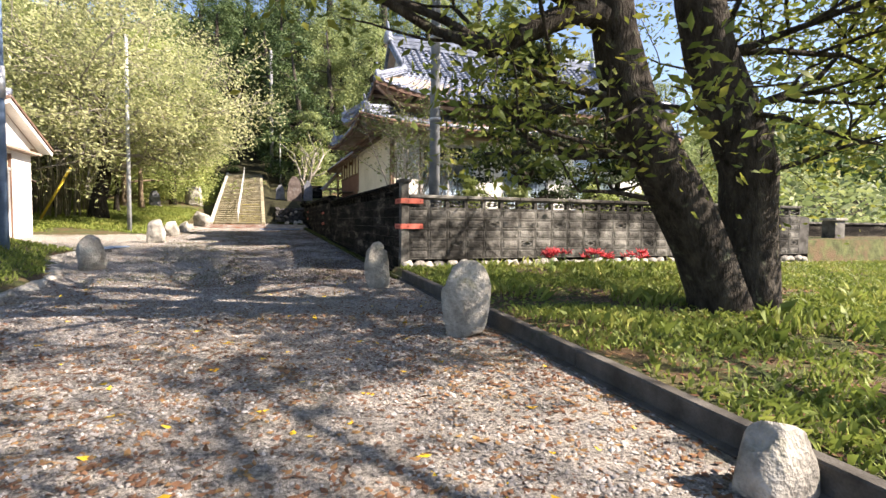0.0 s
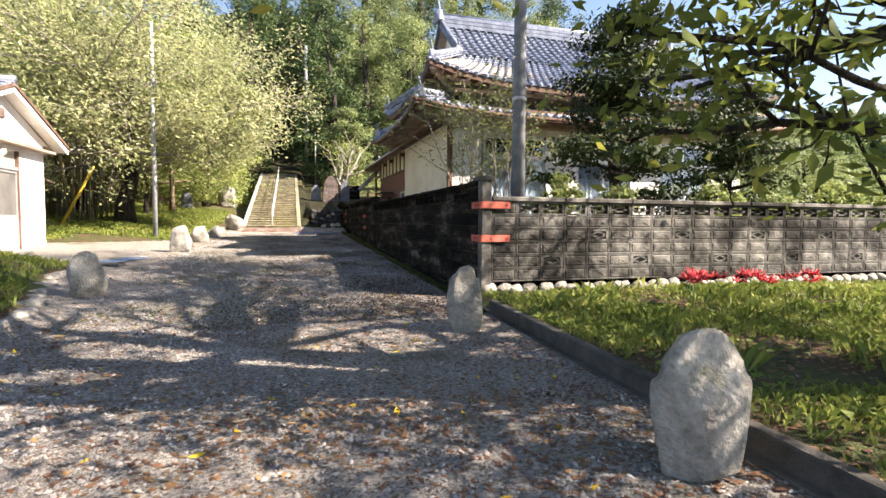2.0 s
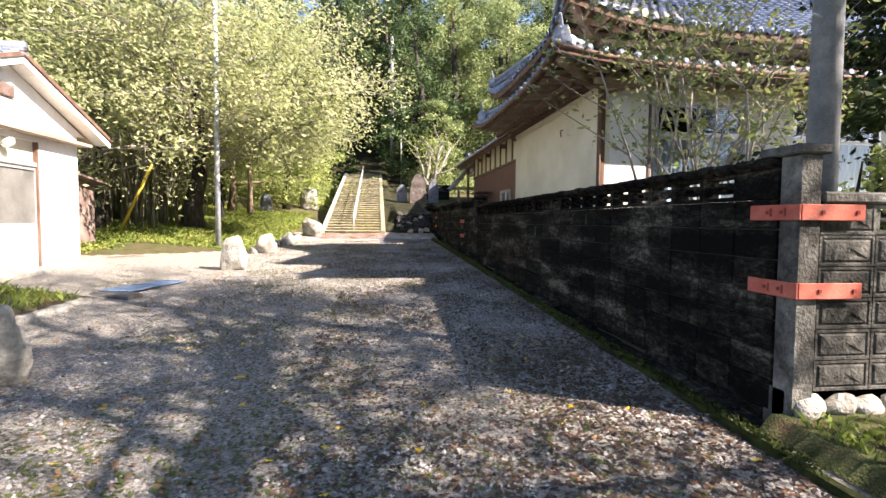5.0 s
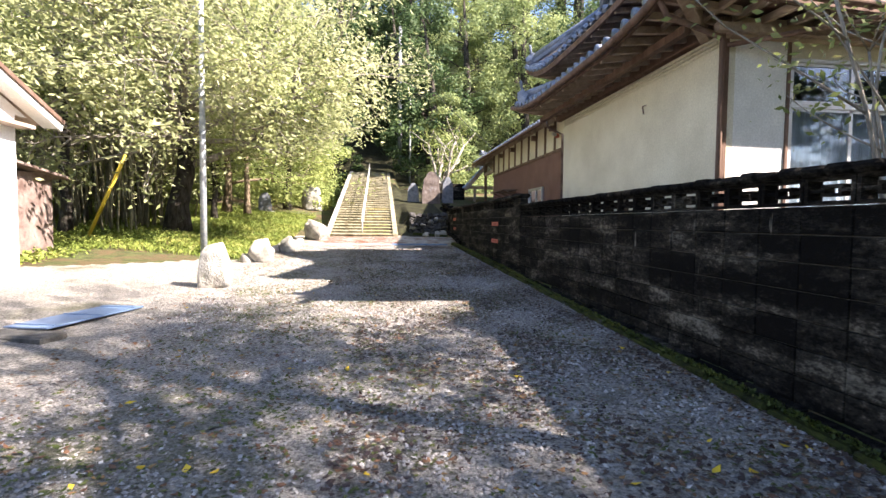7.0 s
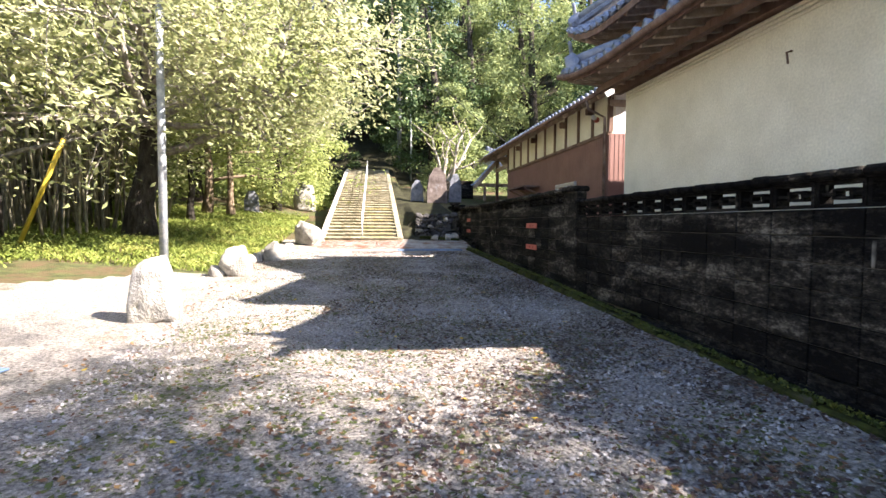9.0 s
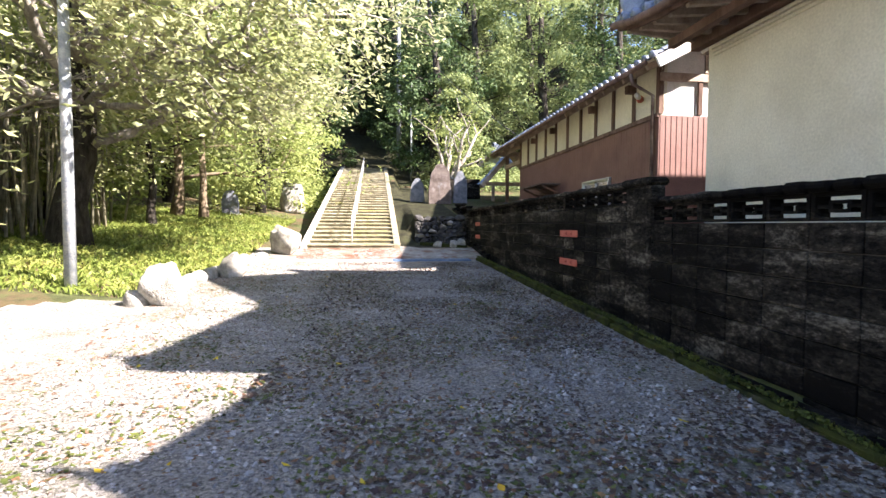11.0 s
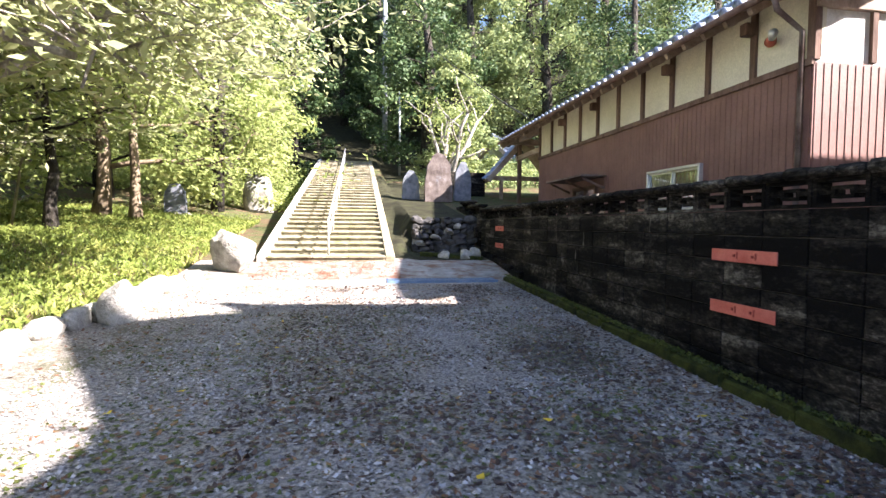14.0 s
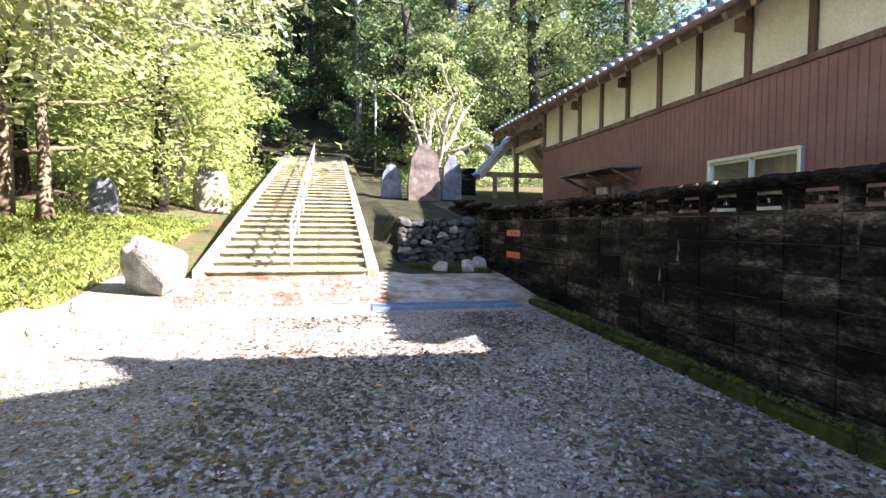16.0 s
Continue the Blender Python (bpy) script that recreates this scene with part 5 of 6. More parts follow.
def drive_tree(x, y, h, seed, leaf, label, reach=3.6, r=0.2, per=10, size=0.13, name="tree", bark=None, depth=2, lowest=0.35, splits=3, droop=0.2, spread=0.3, narrow=0.42, n_limb=9, twig=None, aimed=()):
    t = thing(name, (x, y, gz(x, y) - 0.08), label, "tree")
    rnd = random.Random(seed)
    pts = [(0, 0, 0)]
    for i in range(1, 8):
        pts.append((pts[-1][0] + rnd.gauss(0, 0.05) * h / 6, pts[-1][1] + rnd.gauss(0, 0.05) * h / 6, h * 0.85 * i / 7))
    part("trunk", mesh_of("trunk", *tube_data(pts, [r * 1.35] + [r * (1 - 0.75 * i / 7) for i in range(1, 8)], 10, 0.12, seed), bark or M_BARK, True), None, t)
    runs, tips = [], []
    for k in range(n_limb):
        f = lowest + (0.98 - lowest) * k / (n_limb - 1)
        i = f * 7
        a, b = Vector(pts[min(7, int(i))]), Vector(pts[min(7, int(i) + 1)])
        s = a.lerp(b, i - int(i))
        ang = k * 2.4 + rnd.uniform(-0.4, 0.4)
        ln = reach * (1.05 - 0.65 * max(0, f - 0.4)) * rnd.uniform(0.8, 1.1) * 0.55
        grow(s, (math.cos(ang), math.sin(ang), 0.15 + 0.8 * (f - lowest)), ln, r * 0.4 * (1.1 - 0.6 * f), depth, rnd, runs, tips, droop, splits)
    for f, d, ln in aimed:
        grow(Vector(pts[int(f * 7)]), d, ln, r * 0.3, depth, rnd, runs, tips, 0.3, splits, 0.22, 0.62, 0.08)

    def clear(p):
        wx, wy, wz = p[0] + x, p[1] + y, p[2] + gz(x, y)
        return wz - gz(wx, wy) > (2.6 + 0.55 * max(0, wx + 3.2) if -5.5 < wx < 3 and wy < 32 else 1.2)
    runs = [r for r in runs if all(clear(p) for p in r[0][1:])]
    tips = [p for p in tips if clear(p)]
    tagged(tubes("limb", runs, twig or bark or M_BARK, t, 5), kind="stuff")
    cs = scatter(tips, per, None)
    me = leaves_mesh("crown", cs, size, leaf, seed, 0.35, narrow, spread, out=np.tile([0.25, -0.15, 0.35], (len(cs), 1)))
    tagged(part("crown", me, None, t), kind="stuff")
    return t


# Cherry limbs take pale bark over dark trunks: sunlight painted into the twigs.
drive_tree(-8.6, 24.0, 7.0, 21, L_CHERRY, "cherry tree with yellowing autumn leaves beside the gravel", 6.4, 0.15, 17, 0.16, "cherry_tree", M_BARK, 2, 0.3, 3, 0.3, 0.32, n_limb=12, twig=M_BARKP)
drive_tree(-6.5, 26.0, 7.8, 22, L_CHERRY, "cherry tree with yellowing leaves on the grass bank", 8.0, 0.34, 16, 0.18, "cherry_tree", M_BARK, 2, 0.32, 3, 0.3, 0.35, n_limb=12, twig=M_BARKP,
           aimed=[(0.45, (0.1, -1, 0.15), 3.2), (0.5, (0.6, -0.8, 0.2), 3.2), (0.45, (0.9, -0.3, 0.15), 3.2), (0.5, (-0.5, -0.9, 0.2), 3.2), (0.6, (0.8, -0.6, 0.4), 3.0), (0.6, (-0.2, -1, 0.45), 3.0), (0.45, (-0.8, -0.6, 0.12), 3.0), (0.7, (1, 0.1, 0.3), 3.4), (0.6, (0.3, -1, 0.3), 3.4), (0.75, (0.4, -0.8, 0.6), 3.0), (0.6, (1, -0.15, 0.1), 3.6)])
drive_tree(-7.3, 33.9, 7.5, 23, L_BAMB, "bright green broadleaf tree beside the steps", 6.4, 0.2, 24, 0.17, "broadleaf_tree", M_BARKB, 2, 0.22, 3, 0.25, 0.35)
drive_tree(-6.83, 30.7, 5.2, 41, L_BAMB, "slender dark-stemmed tree on the grass bank", 3.6, 0.13, 10, 0.15, "broadleaf_tree", M_BARK, 2, 0.5)
drive_tree(-6.25, 33.5, 6.0, 42, L_BAMB, "brown-stemmed broadleaf tree on the grass bank", 4.4, 0.15, 12, 0.16, "broadleaf_tree", M_BARKB, 2, 0.5)
drive_tree(7.5, -2.6, 8.5, 24, L_NEAR, "leafy tree on the lawn behind the path", 6.0, 0.3, 6, 0.15, "lawn_tree")
drive_tree(-1.2, -4.2, 7.6, 25, L_NEAR, "leafy tree overhanging the start of the drive", 8.0, 0.28, 8, 0.13, "lawn_tree")


def garden_bush(x, y, h, n, seed, label):
    """A bush of many thin upright stems with sparse leaves."""
    t = thing("shrub", (x, y, gz(x, y) - 0.05), label, "shrub")
    rnd = random.Random(seed)
    runs, tips = [], []
    for k in range(n):
        a = k * 6.283 / n + rnd.uniform(-0.3, 0.3)
        o = Vector((math.cos(a), math.sin(a), 0)) * 0.12
        grow(o, (math.cos(a) * 0.28, math.sin(a) * 0.28, 1), h * rnd.uniform(0.55, 0.8), 0.022, 1, rnd, runs, tips, -0.1, 3, 0.2, 0.5)
    tagged(tubes("stem", runs, M_BARKP, t, 5), kind="stuff")
    tips = [p for p in tips if p.z > 1.3]
    tagged(part("foliage", leaves_mesh("foliage", scatter(tips, 9, None), 0.085, L_SHRUB, seed, 0.2, 0.45, 0.13), None, t), kind="stuff")


L_SHRUB = leaf_mat("shrub_leaf", (0.09, 0.12, 0.04), (0.2, 0.24, 0.08), (0.36, 0.34, 0.14), 0.4, 1.0)
garden_bush(3.55, 12.5, 3.6, 9, 27, "tall thin shrub with many pale bare stems behind the wall")
garden_bush(3.7, 11.6, 3.0, 7, 28, "tall thin shrub with many pale bare stems behind the wall")


def forest(x, y, h, seed, leaf, size=0.3, w=3.0, n=7200, name="forest_tree", label="tall evergreen tree in the hillside wood", low=0.15, flat=0.7, cone=False):
    """A far crown: trunk, limbs and clumps of leaves."""
    t = thing(name, (x, y, gz(x, y) - 0.2), label, "tree", "hillside wood")
    rng = np.random.default_rng(seed)
    rnd = random.Random(seed)
    part("trunk", mesh_of("trunk", *tube_data([(0, 0, 0), (rnd.gauss(0, 0.2), rnd.gauss(0, 0.2), h * 0.5), (rnd.gauss(0, 0.3), 0, h * 0.95)], [0.03 * h, 0.02 * h, 0.005 * h], 7), M_BARK, True), None, t)
    k = 46 if name != "forest_tree" else 72
    f = low + (1 - low) * rng.random(k)
    a = rng.random(k) * 6.283
    rr = w * np.sqrt(np.clip(np.sin(np.pi * np.clip(0.12 + 0.86 * f, 0, 1)), 0.05, 1)) * rng.uniform(0.35, 1.0, k)
    if cone:
        rr = w * (1.05 - 0.8 * f) * rng.uniform(0.3, 1.0, k)
    cl = np.stack([np.cos(a) * rr, np.sin(a) * rr, f * h], 1)
    runs = [([(0, 0, max(0.1, c[2] - 0.25 * r)), tuple(c * [0.5, 0.5, 1] - [0, 0, 0.1]), tuple(c)], [0.06, 0.04, 0.02]) for c, r in zip(cl[:24], rr)]
    tagged(tubes("limb", runs, M_BARK, t, 4), kind="stuff")
    per = n // k
    cs = np.repeat(cl, per, axis=0)
    d = rng.normal(0, 1, cs.shape)
    d /= np.linalg.norm(d, axis=1, keepdims=True)
    cs = cs + d * (rng.random(len(cs)) ** 0.4)[:, None] * np.array([1, 1, flat]) * w * (0.33 if cone else 0.22)
    me = leaves_mesh("crown", cs, size, leaf, seed, 0.3, 0.5, 0.06, out=d)
    tagged(part("crown", me, None, t), kind="stuff")


forest(6.7, 12.0, 5.2, 71, L_CON, 0.12, 2.2, 16000, "conifer", "dense dark conifer behind the block wall", 0.22, 0.22, True)
forest(9.6, 12.2, 3.8, 72, L_CON, 0.12, 1.8, 9000, "conifer", "dense dark conifer behind the block wall", 0.2, 0.22, True)
for k, (hx, hy, hh, hw) in enumerate(((4.4, 10.7, 1.5, 0.55), (5.6, 10.6, 1.3, 0.6), (7.9, 10.7, 1.4, 0.6), (9.2, 10.6, 1.3, 0.6), (10.8, 10.8, 1.6, 0.8), (12.6, 10.8, 1.5, 0.8))):
    forest(hx, hy, hh, 80 + k, L_BAMB if k % 2 == 0 else L_MID, 0.09, hw, 3000, "garden_shrub", "green garden shrub behind the block wall", 0.1)
_r = random.Random(5)
for x, y, h, leaf, w in ((-3.6, 47, 9, L_DARK, 2.2), (-1.2, 57, 14, L_DARK, 4), (1.2, 53, 13, L_DARK, 2.6), (-2.6, 60, 14, L_DARK, 4), (4.3, 43.5, 6, L_MID, 2.2), (7, 53, 12, L_MID, 4), (11, 52, 13, L_MID, 4.4), (18, 31, 5, L_BAMB, 3), (23, 33, 6, L_MID, 3.4), (28, 34, 6, L_BAMB, 3.4), (34, 36, 6, L_MID, 3.6), (40, 38, 7, L_MID, 4), (47, 40, 7, L_MID, 4.4), (3.2, 46, 12, L_DARK, 3.6), (6.5, 50, 14, L_MID, 4.5), (11, 48, 13, L_MID, 4.5), (15, 45, 12, L_DARK, 4.5), (2.5, 55, 15, L_DARK, 4), (10, 58, 15, L_MID, 5),
                         (18, 55, 14, L_MID, 5), (-3.5, 52, 15, L_DARK, 3.5), (0.5, 60, 16, L_DARK, 4.5), (-6, 42, 11, L_BAMB, 3.6), (-5.2, 37.5, 8, L_BAMB, 3), (-9, 38, 11, L_BAMB, 4), (-8, 47, 13, L_DARK, 4), (-13, 42, 13, L_BAMB, 4.5), (-13, 33, 12, L_BAMB, 4.2),
                         (-17, 36, 13, L_MID, 4.5), (-17, 27, 11, L_BAMB, 4), (-22, 31, 13, L_MID, 4.8), (-22, 23, 11, L_MID, 4.5), (-14.5, 21.5, 9, L_BAMB, 3.6), (-9.5, 30.5, 9, L_BAMB, 3.6), (-28, 26, 13, L_MID, 5), (-20, 45, 15, L_MID, 5), (-28, 40, 15, L_MID, 5.5),
                         (22, 48, 12, L_MID, 5), (27, 52, 12, L_DARK, 5), (33, 50, 11, L_MID, 5.5), (25, 40, 9, L_MID, 4.5), (5, 68, 17, L_MID, 6), (-6, 66, 17, L_DARK, 6), (16, 70, 16, L_MID, 6), (-16, 60, 17, L_MID, 6), (-34, 30, 12, L_MID, 5.5), (28, 64, 15, L_MID, 6), (8, 62, 23, L_MID, 6), (14, 60, 22, L_DARK, 6), (20, 66, 23, L_MID, 6.5), (2, 66, 23, L_DARK, 6), (26, 60, 20, L_MID, 6), (12, 74, 26, L_MID, 7), (-1, 70, 19, L_DARK, 6), (10, 66, 19, L_MID, 6), (-12, 68, 19, L_MID, 6), (20, 62, 17, L_DARK, 6), (-10, 54, 17, L_MID, 5), (4, 61, 18, L_DARK, 5), (30, 42, 12, L_MID, 5), (36, 47, 13, L_MID, 5), (41, 44, 10, L_MID, 5), (20, 36, 9, L_MID, 4)):
    forest(x, y, h, _r.randrange(9999), leaf, 0.2 if y < 45 else 0.25, w, 9400, low=0.06)


def bamboo():
    t = thing("bamboo_grove", (0, 0, 0), "grove of slender bamboo canes on the bank", "bamboo")
    rnd = random.Random(8)
    canes, tips = [], []
    for k in range(12):
        hh, lx, ly = rnd.uniform(4.5, 7.5), rnd.gauss(0, 1.2), rnd.gauss(0, 0.9)
        v, f = tube_data([(0, 0, -0.1), (lx * 0.2, ly * 0.2, hh * 0.5), (lx, ly, hh)], [0.032, 0.028, 0.01], 6)
        canes.append((mesh_of("cane", v, f, M_BAMBOO, True), hh, lx, ly))
    for k in range(290):
        x, y = rnd.uniform(-15, -7.2), rnd.uniform(24.5, 31)
        me, hh, lx, ly = rnd.choice(canes)
        turn = rnd.uniform(0, 360)
        m = pose(x, y, gz(x, y), 0, 0, turn)
        child("cane", me, t, m)
        for j in range(7):
            f = 0.6 + 0.4 * j / 6
            tips.append(tuple(m @ Vector((lx * f, ly * f, hh * f))))
    tagged(part("foliage", leaves_mesh("foliage", scatter(tips, 16, None), 0.2, L_BAMB, 9, 0.4, 0.25, 0.45), None, t), kind="stuff")


bamboo()


def far_hills():
    """Wooded hills across the valley."""
    for cx, cy, rx, ry, h, sd in ((95, 72, 48, 26, 25, 1), (60, 130, 55, 40, 34, 2), (190, 60, 70, 50, 40, 3), (0, 150, 80, 50, 60, 4), (-110, 110, 70, 60, 55, 5)):
        verts, faces = [], []
        n, m = 60, 16
        for j in range(m + 1):
            for i in range(n):
                a, f = 2 * math.pi * i / n, j / m
                z = h * (1 - f * f) * (0.9 + 0.2 * noise.noise(Vector((cx + 2 * math.cos(a) * f, cy + 2 * math.sin(a) * f, sd))))
                z += 2.2 * noise.noise(Vector((math.cos(a) * f * 14, math.sin(a) * f * 14, sd * 3)))
                verts.append((cx + rx * f * math.cos(a), cy + ry * f * math.sin(a), z - 6))
        for j in range(m):
            for i in range(n):
                i2 = (i + 1) % n
                faces.append((j * n + i, (j + 1) * n + i, (j + 1) * n + i2, j * n + i2))
        ob = part("backdrop_hill", mesh_of("hill", verts, faces, M_FOREST, True), None)
        tagged(ob, "distant wooded hill across the valley", "hill", kind="structure")
        rng = np.random.default_rng(sd)
        k = 14000
        f, a = np.sqrt(rng.random(k)), rng.random(k) * 6.283
        z = h * (1 - f * f) * 0.97 - 6 + 0.5
        c = np.stack([cx + rx * f * np.cos(a), cy + ry * f * np.sin(a), z], 1)
        c[:, 2] += rng.random(k) * 2.5
        tagged(part("woods", leaves_mesh("woods", c, 2.2, L_DARK if sd % 2 else L_MID, sd, -0.9, 0.55, 0.8), None, ob), kind="stuff")


far_hills()


# ---- poles, wires and posts ----
def utility_pole(x, y, h, r, label, name="utility_pole", material=None, bands=True, z=None):
    t = thing(name, (x, y, (gz(x, y) if z is None else z) - 0.1), label, "pole")
    tube("shaft", [(0, 0, 0), (0, 0, h)], [r, r * 0.75], material or M_POLE, t, 16)
    if bands:
        for zz in (2.6, 4.3):
            tube("band", [(0, 0, zz), (0, 0, zz + 0.06)], r * 1.03, M_STEEL, t, 16)
        for k in range(6):
            a = 0.7 if k % 2 else -0.7
            tube("step_bolt", [(0, 0, 2.4 + k * 0.45), (a * 0.3, 0.12 * a, 2.4 + k * 0.45)], 0.01, M_STEEL, t, 6)
    return t


utility_pole(3.57, 10.45, 6.4, 0.118, "grey concrete utility pole behind the block wall")
utility_pole(1.25, 49.5, 10.5, 0.16, "grey concrete utility pole beside the steps", z=6.2)
utility_pole(1.86, 46.2, 6.6, 0.06, "slim white steel pole beside the steps", "steel_pole", M_STEEL, False, 3.9)
utility_pole(-4.6, 22.5, 7.5, 0.08, "slim pale mottled steel pole among the cherry branches", "steel_pole", mat("mottled_pole", (0.2, 0.23, 0.27), (0.45, 0.46, 0.46), 5, 0.7, 0.1, 40, (0.2, 0.25, 0.33), spot_scale=3), False)
_p = utility_pole(-4.5, 11.9, 7.5, 0.085, "blue painted steel pole on the grass bank", "steel_pole", M_BLUE, False)
tube("sleeve", [(0, 0, 2.9), (0, 0, 3.5)], 0.093, M_STEEL, _p, 14)


def guy_wire():
    x, y = -7.83, 23.6
    t = thing("guy_wire", (x, y, gz(x, y)), "leaning guy wire with a yellow plastic guard", "guy wire")
    d = Vector((0.62, -0.34, 1.0))
    tube("guard", [d * 0.02, d * 2.1], 0.045, M_YELLOW, t, 10)
    tube("wire", [d * 2.05, d * 5.5], 0.008, M_STEEL, t, 6)


guy_wire()


def cable(a, b, sag, label):
    a, b = Vector(a), Vector(b)
    pts = [a.lerp(b, i / 16) - Vector((0, 0, sag * 4 * (i / 16) * (1 - i / 16))) for i in range(17)]
    tagged(tube("overhead_cable", pts, 0.02, M_DARK, None, 5), label, "cable")


cable((1.35, 50.4, 15.5), (5.6, 36.0, 5.6), 0.5, "thin dark overhead cable from pole to annexe")
cable((1.86, 46.2, 10.3), (1.35, 50.4, 12.5), 0.1, "thin dark overhead cable between poles")
cable((1.35, 50.4, 14.5), (-12, 46, 14.8), 0.6, "thin dark overhead cable into the wood")


# ---- red boards on the wall ----
def red_board(x, y, z, w, face, label="faded red wooden board bolted to the block wall", h=0.1):
    t = thing("red_board", (x, y, z), label, "board", "red boards on the wall")
    if face == "x":
        part("board", boxm(-0.012, 0, 0, w, 0, h, 0.003), M_RED, t)
        for f in (0.32, 0.6):
            part("bolt", boxm(-0.02, -0.012, w * f, w * f + 0.02, h * 0.4, h * 0.4 + 0.022), M_WRITE, t)
            part("ink_mark", boxm(-0.0145, -0.0122, w * f - 0.03, w * f - 0.012, h * 0.25, h * 0.8), M_WRITE, t)
    else:
        part("board", boxm(0, w, -0.012, 0, 0, h, 0.003), M_RED, t)
        for f in (0.3, 0.85):
            part("bolt", boxm(w * f, w * f + 0.02, -0.02, -0.012, h * 0.4, h * 0.4 + 0.022), M_WRITE, t)
    return t


for z in (1.13, 1.62):
    red_board(WX, WY - 0.035, z, 0.44, "y", "faded red board wrapped round the wall corner")
    red_board(WX - 0.004, WY - 0.045, z, 0.42, "x", "faded red board wrapped round the wall corner")
for z in (1.13, 1.56):
    red_board(WX - 0.003, 21.74, z, 0.69, "x")
for z in (1.36, 1.72):
    red_board(WX - 0.003, 28.75, z, 0.6, "x")


# ---- drains and plates ----
def grate():
    c = thing("drain_channel", (0, 27.25, gz(0, 27.25)), "white concrete drain channel across the drive", "drain")
    for k in range(5):
        bm = boxm(-3.2 + k * 0.66, -3.2 + k * 0.66 + 0.65, 0, 0.36, -0.1, 0.03, 0.008)
        part("channel_cover", bm, M_CONC, c)
    g = thing("steel_grate", (0.12, 27.25, gz(0, 27.25)), "blue-grey steel drain grate across the drive", "grate")
    part("frame", boxm(0, 1.95, 0, 0.03, -0.05, 0.045), M_BLUE, g)
    part("frame", boxm(0, 1.95, 0.33, 0.36, -0.05, 0.045), M_BLUE, g)
    bar = part_mesh("bar", boxm(0, 0.012, 0.03, 0.33, -0.01, 0.04), M_BLUE)
    for k in range(62):
        child("bar", bar, g, pose(0.02 + k * 0.031, 0, 0))
    for k in range(3):
        part("cross_bar", boxm(0, 1.95, 0.09 + k * 0.08, 0.1 + k * 0.08, 0.0, 0.035), M_BLUE, g)
    # Shallow dark slab paints the shade of a deeper drain.
    part("pit_shade_slab", boxm(0, 1.95, 0.03, 0.33, -0.1, -0.03), M_DARK, g)


grate()
_s = thing("steel_plate", (-4.15, 15.0, gz(-4.0, 15.6) + 0.01), "blue-grey steel plate bridging the ditch", "plate", rz=-14)
part("plate", boxm(0, 0.5, 0, 1.4, 0, 0.02, 0.004), M_BLUE, _s)
for yy in (0.1, 0.7, 1.25):
    part("rib", boxm(0.02, 0.48, yy, yy + 0.03, 0.02, 0.032), M_BLUE, _s)
_s = thing("ditch", (-4.3, 14.2, gz(-4, 15) - 0.06), "dark open ditch edged with stone", "ditch", kind="structure", rz=-14)
part("ditch_wall", boxm(-0.1, 0.75, 0.45, 0.75, -0.2, 0.08, 0.02), M_JOINT, _s)


def wall_gutter():
    """Open gutter at the foot of the long wall, with a mossy kerb."""
    g = thing("gutter_kerb", (WX - 0.32, 0, 0), "mossy concrete gutter kerb along the block wall", "kerb", kind="structure")
    for k in range(30):
        y = 8.6 + k * 0.63
        z = gz(2.2, y)
        up = 0.05 + 0.05 * lerp(y, 17, 20)
        part("kerb_stone", boxm(-0.05, 0.045, y, y + 0.622, z - 0.2, z + up + 0.01 * math.sin(k * 2.1), 0.02), M_MOSS, g)


wall_gutter()


# ---- monuments beside the steps ----
def slab(name, x, y, z, w, d, h, label, seed, rz=0, material=None, top=0.25):
    bm = bmesh.new()
    r = bmesh.ops.create_grid(bm, x_segments=8, y_segments=12, size=0.5)
    bmesh.ops.solidify(bm, geom=bm.faces[:], thickness=0.3)
    for v in bm.verts:
        u, t, s = v.co.x * 2, v.co.y + 0.5, v.co.z
        narrow = 1 - top * t * t - 0.5 * max(0, t - 0.86) / 0.14 * abs(u) * 0.5
        n = noise.noise(Vector((u * 1.5, t * 3, seed)))
        v.co = Vector((u * w / 2 * narrow * (1 + 0.08 * n), (s / 0.3 + 0.5) * d * (1 + 0.15 * n), t * h * (1 - 0.12 * abs(u) ** 2.5) * (1 + 0.03 * n)))
    ob = part(name, bm, material or M_STONE, smooth=False)
    ob.matrix_world = pose(x, y, z, 0, 0, rz)
    return tagged(ob, label, "stone monument", "stone monuments")


M_SLATED = mat("dark_mossy_stone", (0.025, 0.025, 0.024), (0.085, 0.08, 0.078), 5, 0.9, 0.5, 50, (0.035, 0.042, 0.018), spot_scale=3)
M_SLATE = mat("slate_stone", (0.09, 0.1, 0.115), (0.2, 0.21, 0.235), 5, 0.85, 0.5, 60, (0.26, 0.22, 0.19), spot_scale=2)
slab("stone_monument", 2.35, 35.9, gz(2.35, 36) - 0.02, 0.95, 0.28, 1.65, "tall engraved upright stone monument", 3, material=mat("brown_stone", (0.08, 0.062, 0.055), (0.17, 0.14, 0.125), 4, 0.85, 0.4, 60, (0.2, 0.21, 0.24), spot_scale=2))
slab("stone_monument", 1.45, 36.4, gz(1.45, 36.5) - 0.02, 0.6, 0.25, 1.0, "small rounded grey stone monument", 4, material=M_SLATE)
slab("stone_monument", 3.25, 36.2, gz(3.25, 36.3) - 0.02, 0.6, 0.25, 1.35, "narrow dark upright stone monument", 6, material=M_SLATE)
slab("stone_monument", -5.9, 35.5, gz(-5.9, 35.5) + 0.06, 0.62, 0.24, 0.9, "grey stone stele on the grass bank", 5, 8, M_SLATE, 0.1)
_b = part("stele_base", boulder(bmesh.new(), (0, 0, 0), (0.8, 0.5, 0.2), 31, 3), M_STONE, smooth=True)
_b.matrix_world = pose(-5.9, 35.6, gz(-5.9, 35.5) - 0.08)
